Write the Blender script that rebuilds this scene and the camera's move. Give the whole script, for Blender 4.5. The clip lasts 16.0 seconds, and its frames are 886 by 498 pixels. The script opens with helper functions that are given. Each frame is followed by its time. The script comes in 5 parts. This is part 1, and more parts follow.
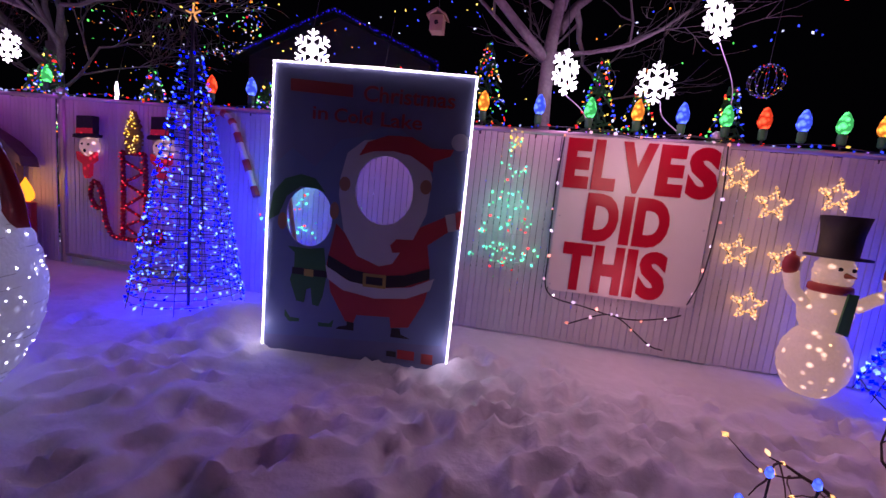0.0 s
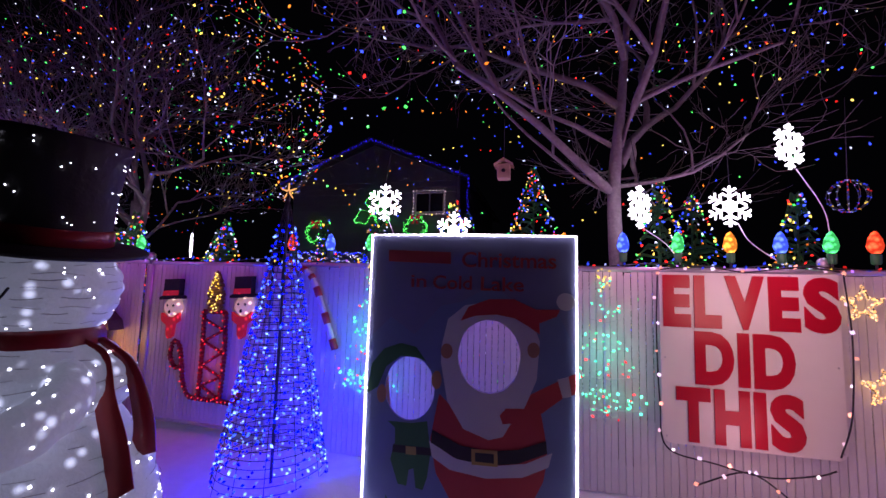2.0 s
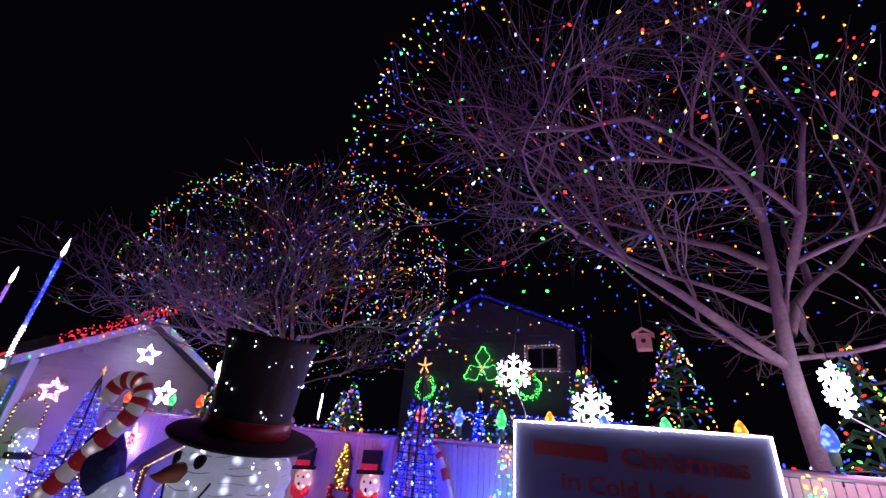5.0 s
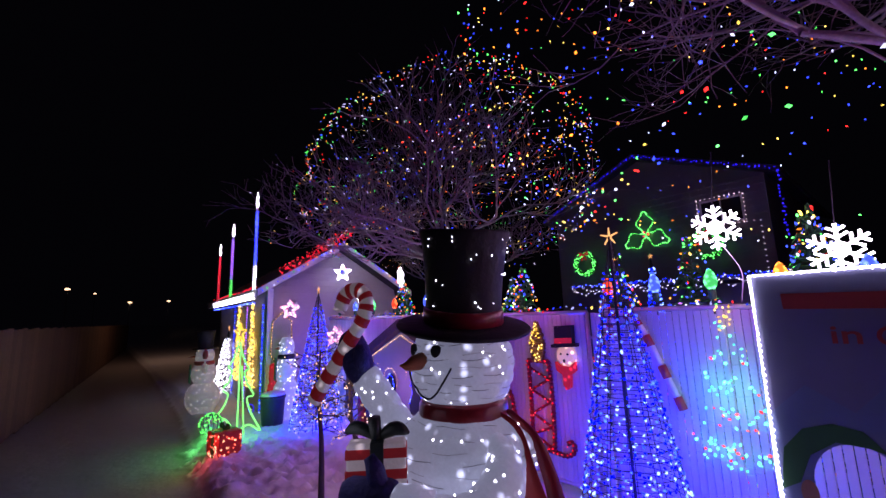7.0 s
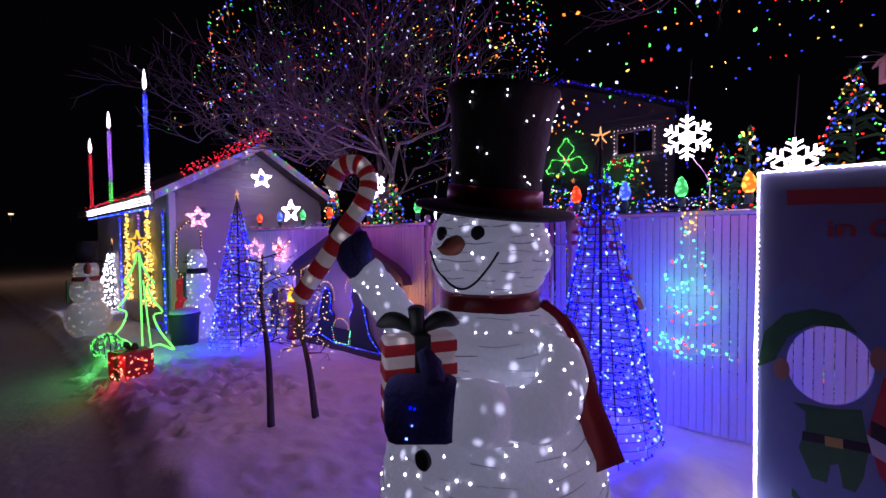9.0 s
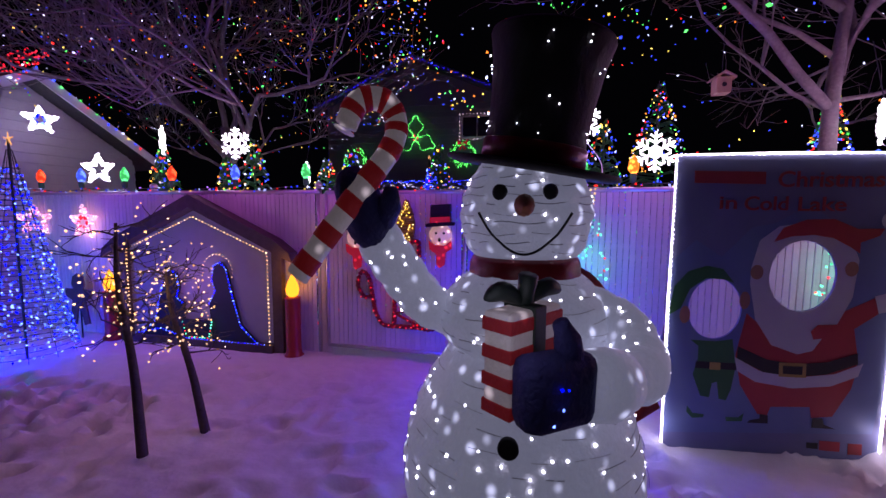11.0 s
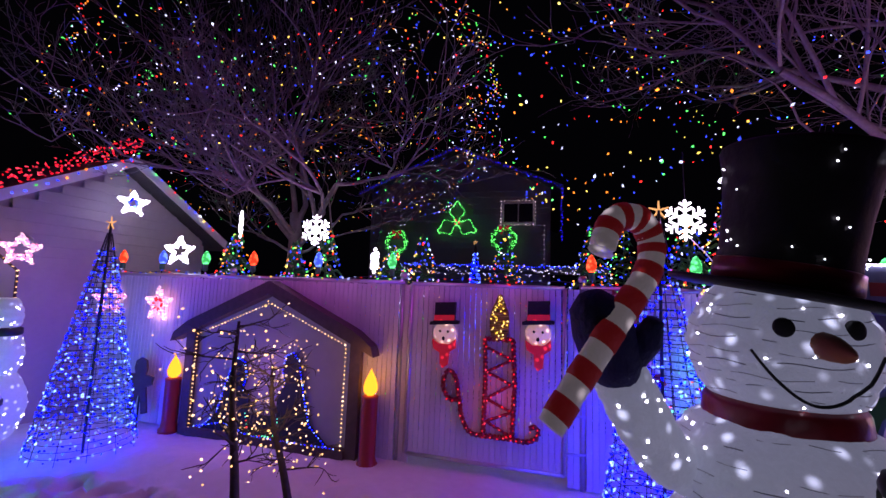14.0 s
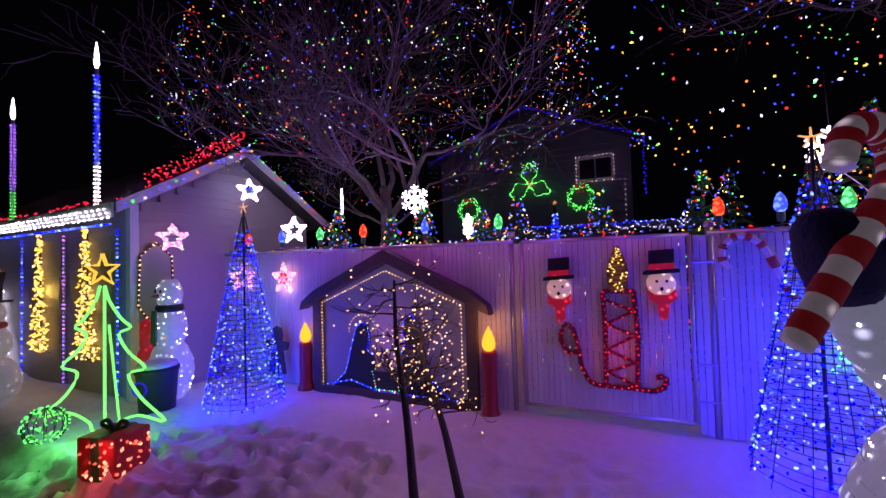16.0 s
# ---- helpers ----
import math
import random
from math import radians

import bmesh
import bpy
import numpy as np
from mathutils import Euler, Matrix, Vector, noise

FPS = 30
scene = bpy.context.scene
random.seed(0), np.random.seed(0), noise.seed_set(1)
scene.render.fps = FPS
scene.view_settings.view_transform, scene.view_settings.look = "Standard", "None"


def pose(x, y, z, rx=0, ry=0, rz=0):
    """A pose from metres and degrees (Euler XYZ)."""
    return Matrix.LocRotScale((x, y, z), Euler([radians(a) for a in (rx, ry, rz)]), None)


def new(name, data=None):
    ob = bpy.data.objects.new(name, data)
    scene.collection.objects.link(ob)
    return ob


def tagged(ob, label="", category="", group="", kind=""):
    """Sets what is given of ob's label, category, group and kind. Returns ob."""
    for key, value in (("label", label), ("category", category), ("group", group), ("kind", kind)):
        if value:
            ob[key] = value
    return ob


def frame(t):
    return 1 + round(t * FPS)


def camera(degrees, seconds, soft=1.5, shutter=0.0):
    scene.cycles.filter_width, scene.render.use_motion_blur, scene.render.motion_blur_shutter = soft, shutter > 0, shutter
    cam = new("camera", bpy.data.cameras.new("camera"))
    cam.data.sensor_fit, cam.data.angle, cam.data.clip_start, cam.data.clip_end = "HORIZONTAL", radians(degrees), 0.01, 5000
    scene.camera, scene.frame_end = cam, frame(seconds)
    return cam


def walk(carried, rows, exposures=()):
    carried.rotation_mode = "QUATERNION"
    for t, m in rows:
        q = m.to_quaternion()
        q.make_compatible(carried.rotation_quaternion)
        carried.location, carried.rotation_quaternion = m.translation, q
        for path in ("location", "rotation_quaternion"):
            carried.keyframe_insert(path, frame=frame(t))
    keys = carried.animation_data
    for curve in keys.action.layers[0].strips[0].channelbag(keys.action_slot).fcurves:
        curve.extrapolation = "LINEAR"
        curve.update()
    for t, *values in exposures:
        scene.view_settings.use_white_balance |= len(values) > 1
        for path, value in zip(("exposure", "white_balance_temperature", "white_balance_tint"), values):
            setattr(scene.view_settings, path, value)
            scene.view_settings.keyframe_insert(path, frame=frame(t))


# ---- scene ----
cam = camera(96.0, 16.0)
PATH = [
    (0.0, pose(0.799, -0.199, 1.158, 82.27, -5.86, 10.55)),
    (0.5, pose(0.604, -0.135, 1.241, 81.18, -5.68, 10.43)),
    (1.0, pose(0.448, -0.115, 1.335, 82.02, -5.43, 10.68)),
    (1.5, pose(0.332, -0.156, 1.453, 88.07, -3.63, 12.91)),
    (2.0, pose(0.253, -0.206, 1.587, 95.12, -1.57, 14.02)),
    (2.5, pose(0.244, -0.302, 1.693, 102.04, -0.83, 14.11)),
    (3.0, pose(0.266, -0.429, 1.748, 107.85, 0.36, 15.58)),
    (3.2, pose(0.260, -0.449, 1.765, 110.57, 1.41, 15.99)),
    (5.3, pose(0.004, -0.349, 1.773, 115.40, -4.24, 31.63)),
    (5.5, pose(-0.025, -0.331, 1.776, 113.73, -3.03, 34.44)),
    (6.0, pose(-0.132, -0.267, 1.788, 110.52, -1.62, 41.49)),
    (6.5, pose(-0.206, -0.267, 1.788, 106.43, 1.11, 48.64)),
    (7.0, pose(-0.297, -0.337, 1.763, 99.33, 1.88, 49.92)),
    (7.5, pose(-0.428, -0.412, 1.717, 94.90, 1.42, 47.52)),
    (8.0, pose(-0.579, -0.438, 1.671, 92.81, 1.13, 44.51)),
    (8.5, pose(-0.758, -0.438, 1.638, 92.00, 0.22, 41.06)),
    (9.0, pose(-0.938, -0.444, 1.588, 88.31, 0.69, 36.84)),
    (9.5, pose(-1.105, -0.412, 1.529, 87.05, 2.74, 31.02)),
    (9.7, pose(-1.179, -0.412, 1.518, 86.41, 2.41, 28.30)),
    (11.8, pose(-2.181, -0.678, 1.558, 85.67, -0.85, 8.40)),
    (12.0, pose(-2.278, -0.682, 1.578, 86.31, -1.10, 9.00)),
    (12.5, pose(-2.481, -0.608, 1.632, 88.37, -0.99, 9.49)),
    (13.0, pose(-2.519, -0.516, 1.646, 91.69, -1.20, 12.37)),
    (13.5, pose(-2.510, -0.505, 1.657, 93.85, -0.91, 14.02)),
    (14.0, pose(-2.528, -0.559, 1.667, 96.14, -2.09, 14.94)),
    (14.5, pose(-2.571, -0.664, 1.669, 97.29, -2.05, 16.24)),
    (15.0, pose(-2.665, -0.739, 1.664, 99.35, -1.45, 17.67)),
    (15.5, pose(-2.828, -0.759, 1.630, 95.31, 1.16, 22.11)),
    (16.0, pose(-2.944, -0.774, 1.568, 91.77, 1.64, 24.02)),
]
walk(cam, PATH, [(0, 0.04, 6500, 40), (1.0, 0.1, 6500, 38), (3.0, 0.48, 6500, 28), (5.5, 0.95, 6500, 30), (7.0, 0.7, 6500, 37), (9.0, 0.38, 6500, 38), (12.0, 0.3, 6500, 36), (14.0, 0.38, 6500, 36), (16.0, 0.25, 6500, 42)])

# ---- night world, the light that the decorations give, and added fill ----
world = bpy.data.worlds.new("night")
scene.world = world
world.use_nodes = True
world.node_tree.nodes["Background"].inputs[0].default_value = (0.10, 0.10, 0.16, 1)
world.node_tree.nodes["Background"].inputs[1].default_value = 0.005


def lamp(name, x, y, z, watts, color, radius=0.12):
    data = bpy.data.lights.new(name, "POINT")
    data.energy, data.color, data.shadow_soft_size = watts, color, radius
    ob = new(name, data)
    ob.location = (x, y, z)
    return tagged(ob, kind="structure")


WHITE, WARM, BLUE = (0.78, 0.42, 1.0), (1.0, 0.62, 0.34), (0.0, 0.0, 1.0)
VIOLET, ROSE = (0.74, 0.09, 1.0), (0.90, 0.20, 0.95)
for lx, ly, lz, w in ((-1.32, 3.5, 2.41, 6), (-0.62, 3.6, 2.13, 4), (1.07, 3.46, 2.31, 6), (1.92, 3.85, 2.38, 6), (2.2, 3.45, 2.79, 6), (-5.33, 3.7, 2.37, 5)):
    lamp("snowflake_light", lx, ly - 0.12, lz, w, WHITE, 0.1)
for lx, ly, lz, w in ((0.0, 2.6, 4.6, 2.4), (2.2, 2.6, 4.2, 1.8), (-1.8, 2.0, 4.4, 5), (-6.6, 2.2, 4.6, 3.2), (-4.8, 2.0, 4.4, 4), (-9.0, 2.6, 5.0, 1.2)):
    lamp("tree_string_light", lx, ly, lz, w, VIOLET if lx < -0.5 else ROSE, 0.5)
for lx in np.arange(-6.65, 5.0, 0.95):
    if not -2.6 < lx < -1.2:
        lamp("rail_string_light", lx, 2.88, 1.95, (1.6 if lx > 2.3 else 4.4) if lx > 0 else 2.1, (1.0, 0.36, 0.66) if lx > 0 else (0.88, 0.12, 1.0), 0.25)
for lz, w in ((0.2, 18), (0.6, 15), (1.2, 8)):
    lamp("blue_tree_light", -1.77, 2.6, lz, w, BLUE, 0.15)
    lamp("blue_tree_light", -6.82, 2.42, lz, w * 0.8, BLUE, 0.15)
lamp("blue_tree_light", 3.85, 2.9, 0.5, 14, BLUE, 0.2)
lamp("nativity_light", -5.4, 2.85, 0.75, 3.5, (0.72, 0.28, 1.0), 0.3)
lamp("sapling_light", -4.2, 1.5, 1.05, 3, WARM, 0.25)
lamp("green_tree_light", -7.3, 1.1, 0.4, 10, (0.05, 1.0, 0.15), 0.2)
lamp("gift_light", -6.45, 0.85, 0.25, 1.2, (1.0, 0.1, 0.08), 0.1)
for lx in (-9.3, -10.5):
    lamp("yellow_tree_light", lx, 2.15, 1.3, 5, (1.0, 0.72, 0.12), 0.15)
lamp("branch_light", 2.9, 2.1, 0.4, 0.8, (1.0, 0.45, 0.45), 0.3)
# Both set out ahead of the sign's string, as fill for the panel.
lamp("sign_string_light", 1.7, 2.85, 0.6, 2.2, (1.0, 0.48, 0.55), 0.2)
lamp("sign_string_light", 1.7, 2.45, 1.5, 10, (1.0, 0.66, 0.58), 0.3)
lamp("star_light", 2.75, 2.9, 1.1, 1.3, (1.0, 0.6, 0.3), 0.2)
# Weak fill added in front of the snowman; no fixture stands there.
lamp("snowman_light", -1.85, 0.3, 1.3, 0.6, (0.8, 0.85, 1.0), 0.2)
lamp("green_motif_light", -1.28, 3.05, 1.1, 1.4, (0.1, 1.0, 0.7), 0.15)
lamp("green_motif_light", 0.73, 3.05, 1.1, 1.4, (0.1, 1.0, 0.7), 0.15)
# Unseen lamp added behind the garage to brighten the board fence.
lamp("lane_lamp_light", -24.0, 2.6, 4.2, 40, (1.0, 0.62, 0.36), 0.3)
lamp("candle_light", -4.22, 2.95, 0.95, 1.2, (1.0, 0.45, 0.08), 0.05)
lamp("candle_light", -6.62, 2.95, 0.8, 0.8, (1.0, 0.45, 0.08), 0.05)
lamp("stocking_light", -3.0, 3.0, 0.7, 0.8, (1.0, 0.08, 0.1), 0.15)
lamp("wall_star_light", -7.04, 3.2, 1.3, 1.5, (1.0, 0.5, 0.8), 0.1)

# ---- materials ----


def material(name, color, rough=0.6, metal=0.0, grain=0.0, scale=20.0, bump=0.0, dark=0.6, random_tint=0.0):
    m = bpy.data.materials.new(name)
    m.use_nodes = True
    n, l = m.node_tree.nodes, m.node_tree.links
    b = n["Principled BSDF"]
    b.inputs["Base Color"].default_value = (*color, 1)
    b.inputs["Roughness"].default_value, b.inputs["Metallic"].default_value = rough, metal
    co = n.new("ShaderNodeTexCoord")
    out = None
    if grain:
        fine, wide, mix = n.new("ShaderNodeTexNoise"), n.new("ShaderNodeTexNoise"), n.new("ShaderNodeMix")
        fine.inputs["Scale"].default_value, wide.inputs["Scale"].default_value = scale, scale * 0.12
        fine.inputs["Detail"].default_value = wide.inputs["Detail"].default_value = 5
        l.new(co.outputs["Object"], fine.inputs["Vector"])
        l.new(co.outputs["Object"], wide.inputs["Vector"])
        add = n.new("ShaderNodeMath")
        add.operation = "MULTIPLY_ADD"
        add.inputs[1].default_value, add.inputs[2].default_value = 0.5, 0.0
        both = n.new("ShaderNodeMath")
        both.operation = "MULTIPLY_ADD"
        both.inputs[1].default_value = 0.5
        l.new(wide.outputs["Fac"], add.inputs[0])
        l.new(fine.outputs["Fac"], both.inputs[0])
        l.new(add.outputs[0], both.inputs[2])
        rng = n.new("ShaderNodeMapRange")
        rng.inputs["From Min"].default_value, rng.inputs["From Max"].default_value = 0.35, 0.65
        rng.inputs["To Max"].default_value = grain
        l.new(both.outputs[0], rng.inputs["Value"])
        mix.data_type = "RGBA"
        mix.inputs["A"].default_value = (*color, 1)
        mix.inputs["B"].default_value = (*[c * dark for c in color], 1)
        l.new(rng.outputs["Result"], mix.inputs["Factor"])
        out = mix.outputs["Result"]
        if bump:
            bp = n.new("ShaderNodeBump")
            bp.inputs["Strength"].default_value, bp.inputs["Distance"].default_value = bump, 0.02
            l.new(both.outputs[0], bp.inputs["Height"])
            l.new(bp.outputs["Normal"], b.inputs["Normal"])
    if random_tint:
        info, hsv, rr = n.new("ShaderNodeObjectInfo"), n.new("ShaderNodeHueSaturation"), n.new("ShaderNodeMapRange")
        rr.inputs["To Min"].default_value, rr.inputs["To Max"].default_value = 1 - random_tint, 1
        l.new(info.outputs["Random"], rr.inputs["Value"])
        l.new(rr.outputs["Result"], hsv.inputs["Value"])
        if out:
            l.new(out, hsv.inputs["Color"])
        else:
            hsv.inputs["Color"].default_value = (*color, 1)
        out = hsv.outputs["Color"]
    if out:
        l.new(out, b.inputs["Base Color"])
    return m


def glow(name, colors, strength, sampled=False):
    """Lit bulbs; with several colours each bulb takes one of them."""
    m = bpy.data.materials.new(name)
    m.use_nodes = True
    n, l = m.node_tree.nodes, m.node_tree.links
    n.remove(n["Principled BSDF"])
    e = n.new("ShaderNodeEmission")
    e.inputs["Strength"].default_value = strength
    geo, ramp = n.new("ShaderNodeNewGeometry"), n.new("ShaderNodeValToRGB")
    ramp.color_ramp.interpolation = "CONSTANT"
    els = ramp.color_ramp.elements
    while len(els) < len(colors):
        els.new(0.5)
    while len(els) > max(1, len(colors)):
        els.remove(els[-1])
    for i, c in enumerate(colors):
        els[i].position, els[i].color = i / len(colors), (*c, 1)
    l.new(geo.outputs["Random Per Island"], ramp.inputs["Fac"])
    l.new(ramp.outputs["Color"], e.inputs["Color"])
    vary, mul = n.new("ShaderNodeMapRange"), n.new("ShaderNodeMath")
    wn = n.new("ShaderNodeTexWhiteNoise")
    wn.noise_dimensions = "1D"
    l.new(geo.outputs["Random Per Island"], wn.inputs["W"])
    vary.inputs["To Min"].default_value, vary.inputs["To Max"].default_value = strength * 0.35, strength * 1.3
    l.new(wn.outputs["Value"], vary.inputs["Value"])
    l.new(vary.outputs["Result"], e.inputs["Strength"])
    l.new(e.outputs[0], n["Material Output"].inputs["Surface"])
    if not sampled:
        m.cycles.emission_sampling = "NONE"
    return m


def lit_fabric(name, color, lit, strength, seam=0.0, rough=0.7):
    """Cloth lit from inside: bright near its bulbs, with crumpled relief."""
    m = material(name, color, rough, 0, 0.6, 60, 0.5, 0.75)
    n, l = m.node_tree.nodes, m.node_tree.links
    b = n["Principled BSDF"]
    co, no, rg = n.new("ShaderNodeTexCoord"), n.new("ShaderNodeTexVoronoi"), n.new("ShaderNodeMapRange")
    no.inputs["Scale"].default_value = 13
    rg.interpolation_type = "SMOOTHERSTEP"
    rg.inputs["From Min"].default_value, rg.inputs["From Max"].default_value = 0.0, 0.36
    rg.inputs["To Min"].default_value, rg.inputs["To Max"].default_value = strength * 4.6, strength * 0.66
    l.new(co.outputs["Object"], no.inputs["Vector"])
    l.new(no.outputs["Distance"], rg.inputs["Value"])
    l.new(rg.outputs["Result"], b.inputs["Emission Strength"])
    b.inputs["Emission Color"].default_value = (*lit, 1)
    m.cycles.emission_sampling = "NONE"
    return m


R_, G_, B_, Y_, O_ = (1, 0.03, 0.02), (0.02, 1, 0.12), (0.03, 0.07, 1), (1, 0.75, 0.1), (1, 0.25, 0.02)
SNOW = material("snow", (0.80, 0.82, 0.86), 0.75, 0, 0.5, 11, 1.0, 0.8)


def lane_mix(m):
    """Dark packed snow where the ground lies low, in the lane."""
    n, l = m.node_tree.nodes, m.node_tree.links
    b = n["Principled BSDF"]
    src = b.inputs["Base Color"].links[0].from_socket
    geo, sep, no, add, rg, mix = (n.new("ShaderNode" + k) for k in ("NewGeometry", "SeparateXYZ", "TexNoise", "Math", "MapRange", "Mix"))
    l.new(geo.outputs["Position"], sep.inputs[0])
    no.inputs["Scale"].default_value, no.inputs["Detail"].default_value = 7, 6
    l.new(geo.outputs["Position"], no.inputs["Vector"])
    add.operation = "MULTIPLY_ADD"
    add.inputs[1].default_value = 0.05
    l.new(no.outputs["Fac"], add.inputs[0])
    l.new(sep.outputs["Z"], add.inputs[2])
    rg.inputs["From Min"].default_value, rg.inputs["From Max"].default_value = -0.095, -0.06
    l.new(add.outputs[0], rg.inputs["Value"])
    mix.data_type = "RGBA"
    mix.inputs["A"].default_value = (0.30, 0.27, 0.27, 1)
    l.new(src, mix.inputs["B"])
    l.new(rg.outputs["Result"], mix.inputs["Factor"])
    l.new(mix.outputs["Result"], b.inputs["Base Color"])


SLAT = material("white_vinyl", (0.74, 0.73, 0.74), 0.4, 0, 0.4, 30, 0.1, 0.8, 0.12)
lane_mix(SNOW)
METAL = material("galvanised_pipe", (0.62, 0.62, 0.65), 0.35, 0.7, 0.4, 25, 0.1)
WIRE = material("dark_wire", (0.03, 0.035, 0.04), 0.5, 0.3, 0.3, 50)
BARK = material("grey_bark", (0.27, 0.24, 0.24), 0.85, 0, 0.9, 35, 0.8, 0.5)
BARKD = material("dark_bark", (0.10, 0.075, 0.065), 0.85, 0, 0.9, 35, 0.8, 0.5)
SIDING = material("pale_siding", (0.42, 0.39, 0.42), 0.55, 0, 0.4, 14, 0.15, 0.8)
SIDED = material("dark_siding", (0.20, 0.19, 0.22), 0.6, 0, 0.4, 8, 0.15, 0.75)
TRIM = material("white_trim", (0.74, 0.73, 0.75), 0.5, 0, 0.3, 20, 0.05, 0.8)
ROOF = material("shingles", (0.09, 0.085, 0.09), 0.85, 0, 0.8, 25, 0.5, 0.5)
DOORM = material("garage_door", (0.40, 0.36, 0.30), 0.5, 0, 0.4, 10, 0.1, 0.75)
PRINT = material("printed_blue", (0.20, 0.22, 0.40), 0.5, 0, 0.6, 3, 0.05, 0.7)
P_WHITE = material("printed_white", (0.62, 0.62, 0.70), 0.5, 0, 0.4, 8, 0.03, 0.85)
P_RED = material("printed_red", (0.52, 0.05, 0.06), 0.5, 0, 0.5, 12, 0.03, 0.8)
P_DRED = material("printed_dark_red", (0.44, 0.06, 0.06), 0.5, 0, 0.4, 12, 0.03, 0.8)
P_GREEN = material("printed_green", (0.03, 0.16, 0.06), 0.5, 0, 0.5, 12, 0.03, 0.8)
P_BLACK = material("printed_black", (0.02, 0.02, 0.025), 0.5, 0, 0.3, 12)
P_SKIN = material("printed_tan", (0.42, 0.22, 0.14), 0.5, 0, 0.3, 12)
P_GOLD = material("printed_gold", (0.5, 0.36, 0.10), 0.5, 0, 0.3, 12)
EDGE = material("plywood", (0.40, 0.30, 0.20), 0.7, 0, 0.6, 20, 0.2)
SIGNW = material("sign_white", (0.80, 0.78, 0.75), 0.35, 0, 0.3, 10, 0.03, 0.88)
SIGNR = material("sign_red", (0.50, 0.01, 0.03), 0.28, 0, 0.35, 14, 0.03, 0.8)
WOODD = material("brown_wood", (0.11, 0.075, 0.07), 0.75, 0, 0.8, 18, 0.4, 0.55)
FIGURE = material("figure_black", (0.02, 0.02, 0.03), 0.7, 0, 0.5, 20)
PLYW = material("grey_ply", (0.36, 0.34, 0.37), 0.7, 0, 0.4, 12, 0.1, 0.8)
REDP = material("red_plastic", (0.40, 0.03, 0.025), 0.4, 0, 0.5, 10, 0.05, 0.6)
CLOTHR = material("scarf_satin", (0.30, 0.02, 0.03), 0.32, 0, 0.7, 14, 0.5, 0.45)
CLOTHRB = material("scarf_plain", (0.42, 0.03, 0.03), 0.5, 0, 0.5, 14, 0.3, 0.6)
CLOTHB = material("hat_cloth", (0.010, 0.010, 0.013), 0.72, 0, 0.8, 20, 0.6, 0.5)
MITTEN = material("blue_plush", (0.03, 0.03, 0.16), 0.8, 0, 0.7, 60, 0.9, 0.5)
CARROT = material("carrot", (0.36, 0.11, 0.04), 0.7, 0, 0.6, 30, 0.4, 0.6)
BOW = material("bow_green", (0.02, 0.035, 0.03), 0.5, 0, 0.6, 20, 0.3)
FELT = material("black_felt", (0.012, 0.012, 0.016), 0.8)
GREENP = material("green_foil", (0.03, 0.16, 0.05), 0.6, 0, 0.6, 30, 0.5)
GARLR = material("red_tinsel", (0.30, 0.015, 0.02), 0.5, 0.2, 0.8, 60, 0.9, 0.4)
GARLG = material("gold_tinsel", (0.36, 0.24, 0.06), 0.5, 0.3, 0.8, 60, 0.9, 0.4)
BIN = material("bin_plastic", (0.03, 0.035, 0.045), 0.5, 0, 0.4, 20)
BOARDS = material("weathered_boards", (0.22, 0.12, 0.07), 0.8, 0, 0.7, 12, 0.3, 0.6, 0.3)
GLASSD = material("dark_glass", (0.02, 0.02, 0.03), 0.1)
BIRD = material("birdhouse_wood", (0.45, 0.33, 0.20), 0.7, 0, 0.5, 20)
FAB = lit_fabric("lit_white_fabric", (0.52, 0.55, 0.62), (0.60, 0.72, 0.95), 0.19)
FABW = lit_fabric("lit_warm_fabric", (0.66, 0.62, 0.58), (1.0, 0.66, 0.42), 0.36)
FABR = lit_fabric("lit_red_fabric", (0.28, 0.015, 0.025), (0.9, 0.05, 0.05), 0.05)
FABS = lit_fabric("lit_silver_fabric", (0.62, 0.60, 0.62), (0.8, 0.75, 0.75), 0.09)
FACE = lit_fabric("lit_face", (0.70, 0.52, 0.46), (1.0, 0.62, 0.50), 0.38)
SCARFL = lit_fabric("lit_red_plastic", (0.55, 0.02, 0.03), (1.0, 0.03, 0.05), 0.22)
L_WHITE = glow("white_led", [(0.85, 0.92, 1.0)], 6)
L_FLAKE = glow("snowflake_led", [(0.92, 0.92, 1.0)], 5)
L_ROPE = glow("rope_led", [(0.9, 0.9, 1.0)], 4)
L_WARM = glow("warm_bulb", [(1.0, 0.56, 0.18), (1.0, 0.66, 0.32)], 1.9)
L_BLUE = glow("blue_led", [(0.02, 0.06, 1.0), (0.0, 0.006, 1.0), (0.12, 0.26, 1.0), (0.0, 0.01, 1.0)], 4.0)
L_DBLUE = glow("deep_blue_led", [(0.03, 0.02, 1.0)], 0.7)
L_DIM = glow("dim_white_led", [(0.5, 0.5, 1.0), (0.9, 0.85, 1.0)], 1.3)
L_MULTI = glow("coloured_bulb", [R_, B_, G_, Y_, B_, O_, (0.6, 0.7, 1.0), B_], 2.4)
L_TINY = glow("tiny_coloured_led", [B_, (0.7, 0.75, 1.0), R_, Y_, B_, (0.6, 0.6, 1.0), G_, O_], 1.9)
L_SMALL = glow("small_coloured_led", [B_, (0.4, 0.5, 1.0), R_, B_, Y_, (0.5, 0.2, 1.0)], 1.2)
L_RED = glow("red_led", [(1, 0.015, 0.03), (1, 0.05, 0.08)], 1.5)
L_GREEN = glow("green_led", [(0.03, 1, 0.12)], 2)
L_LIME = glow("lime_rope", [(0.12, 1.0, 0.16)], 2.2)
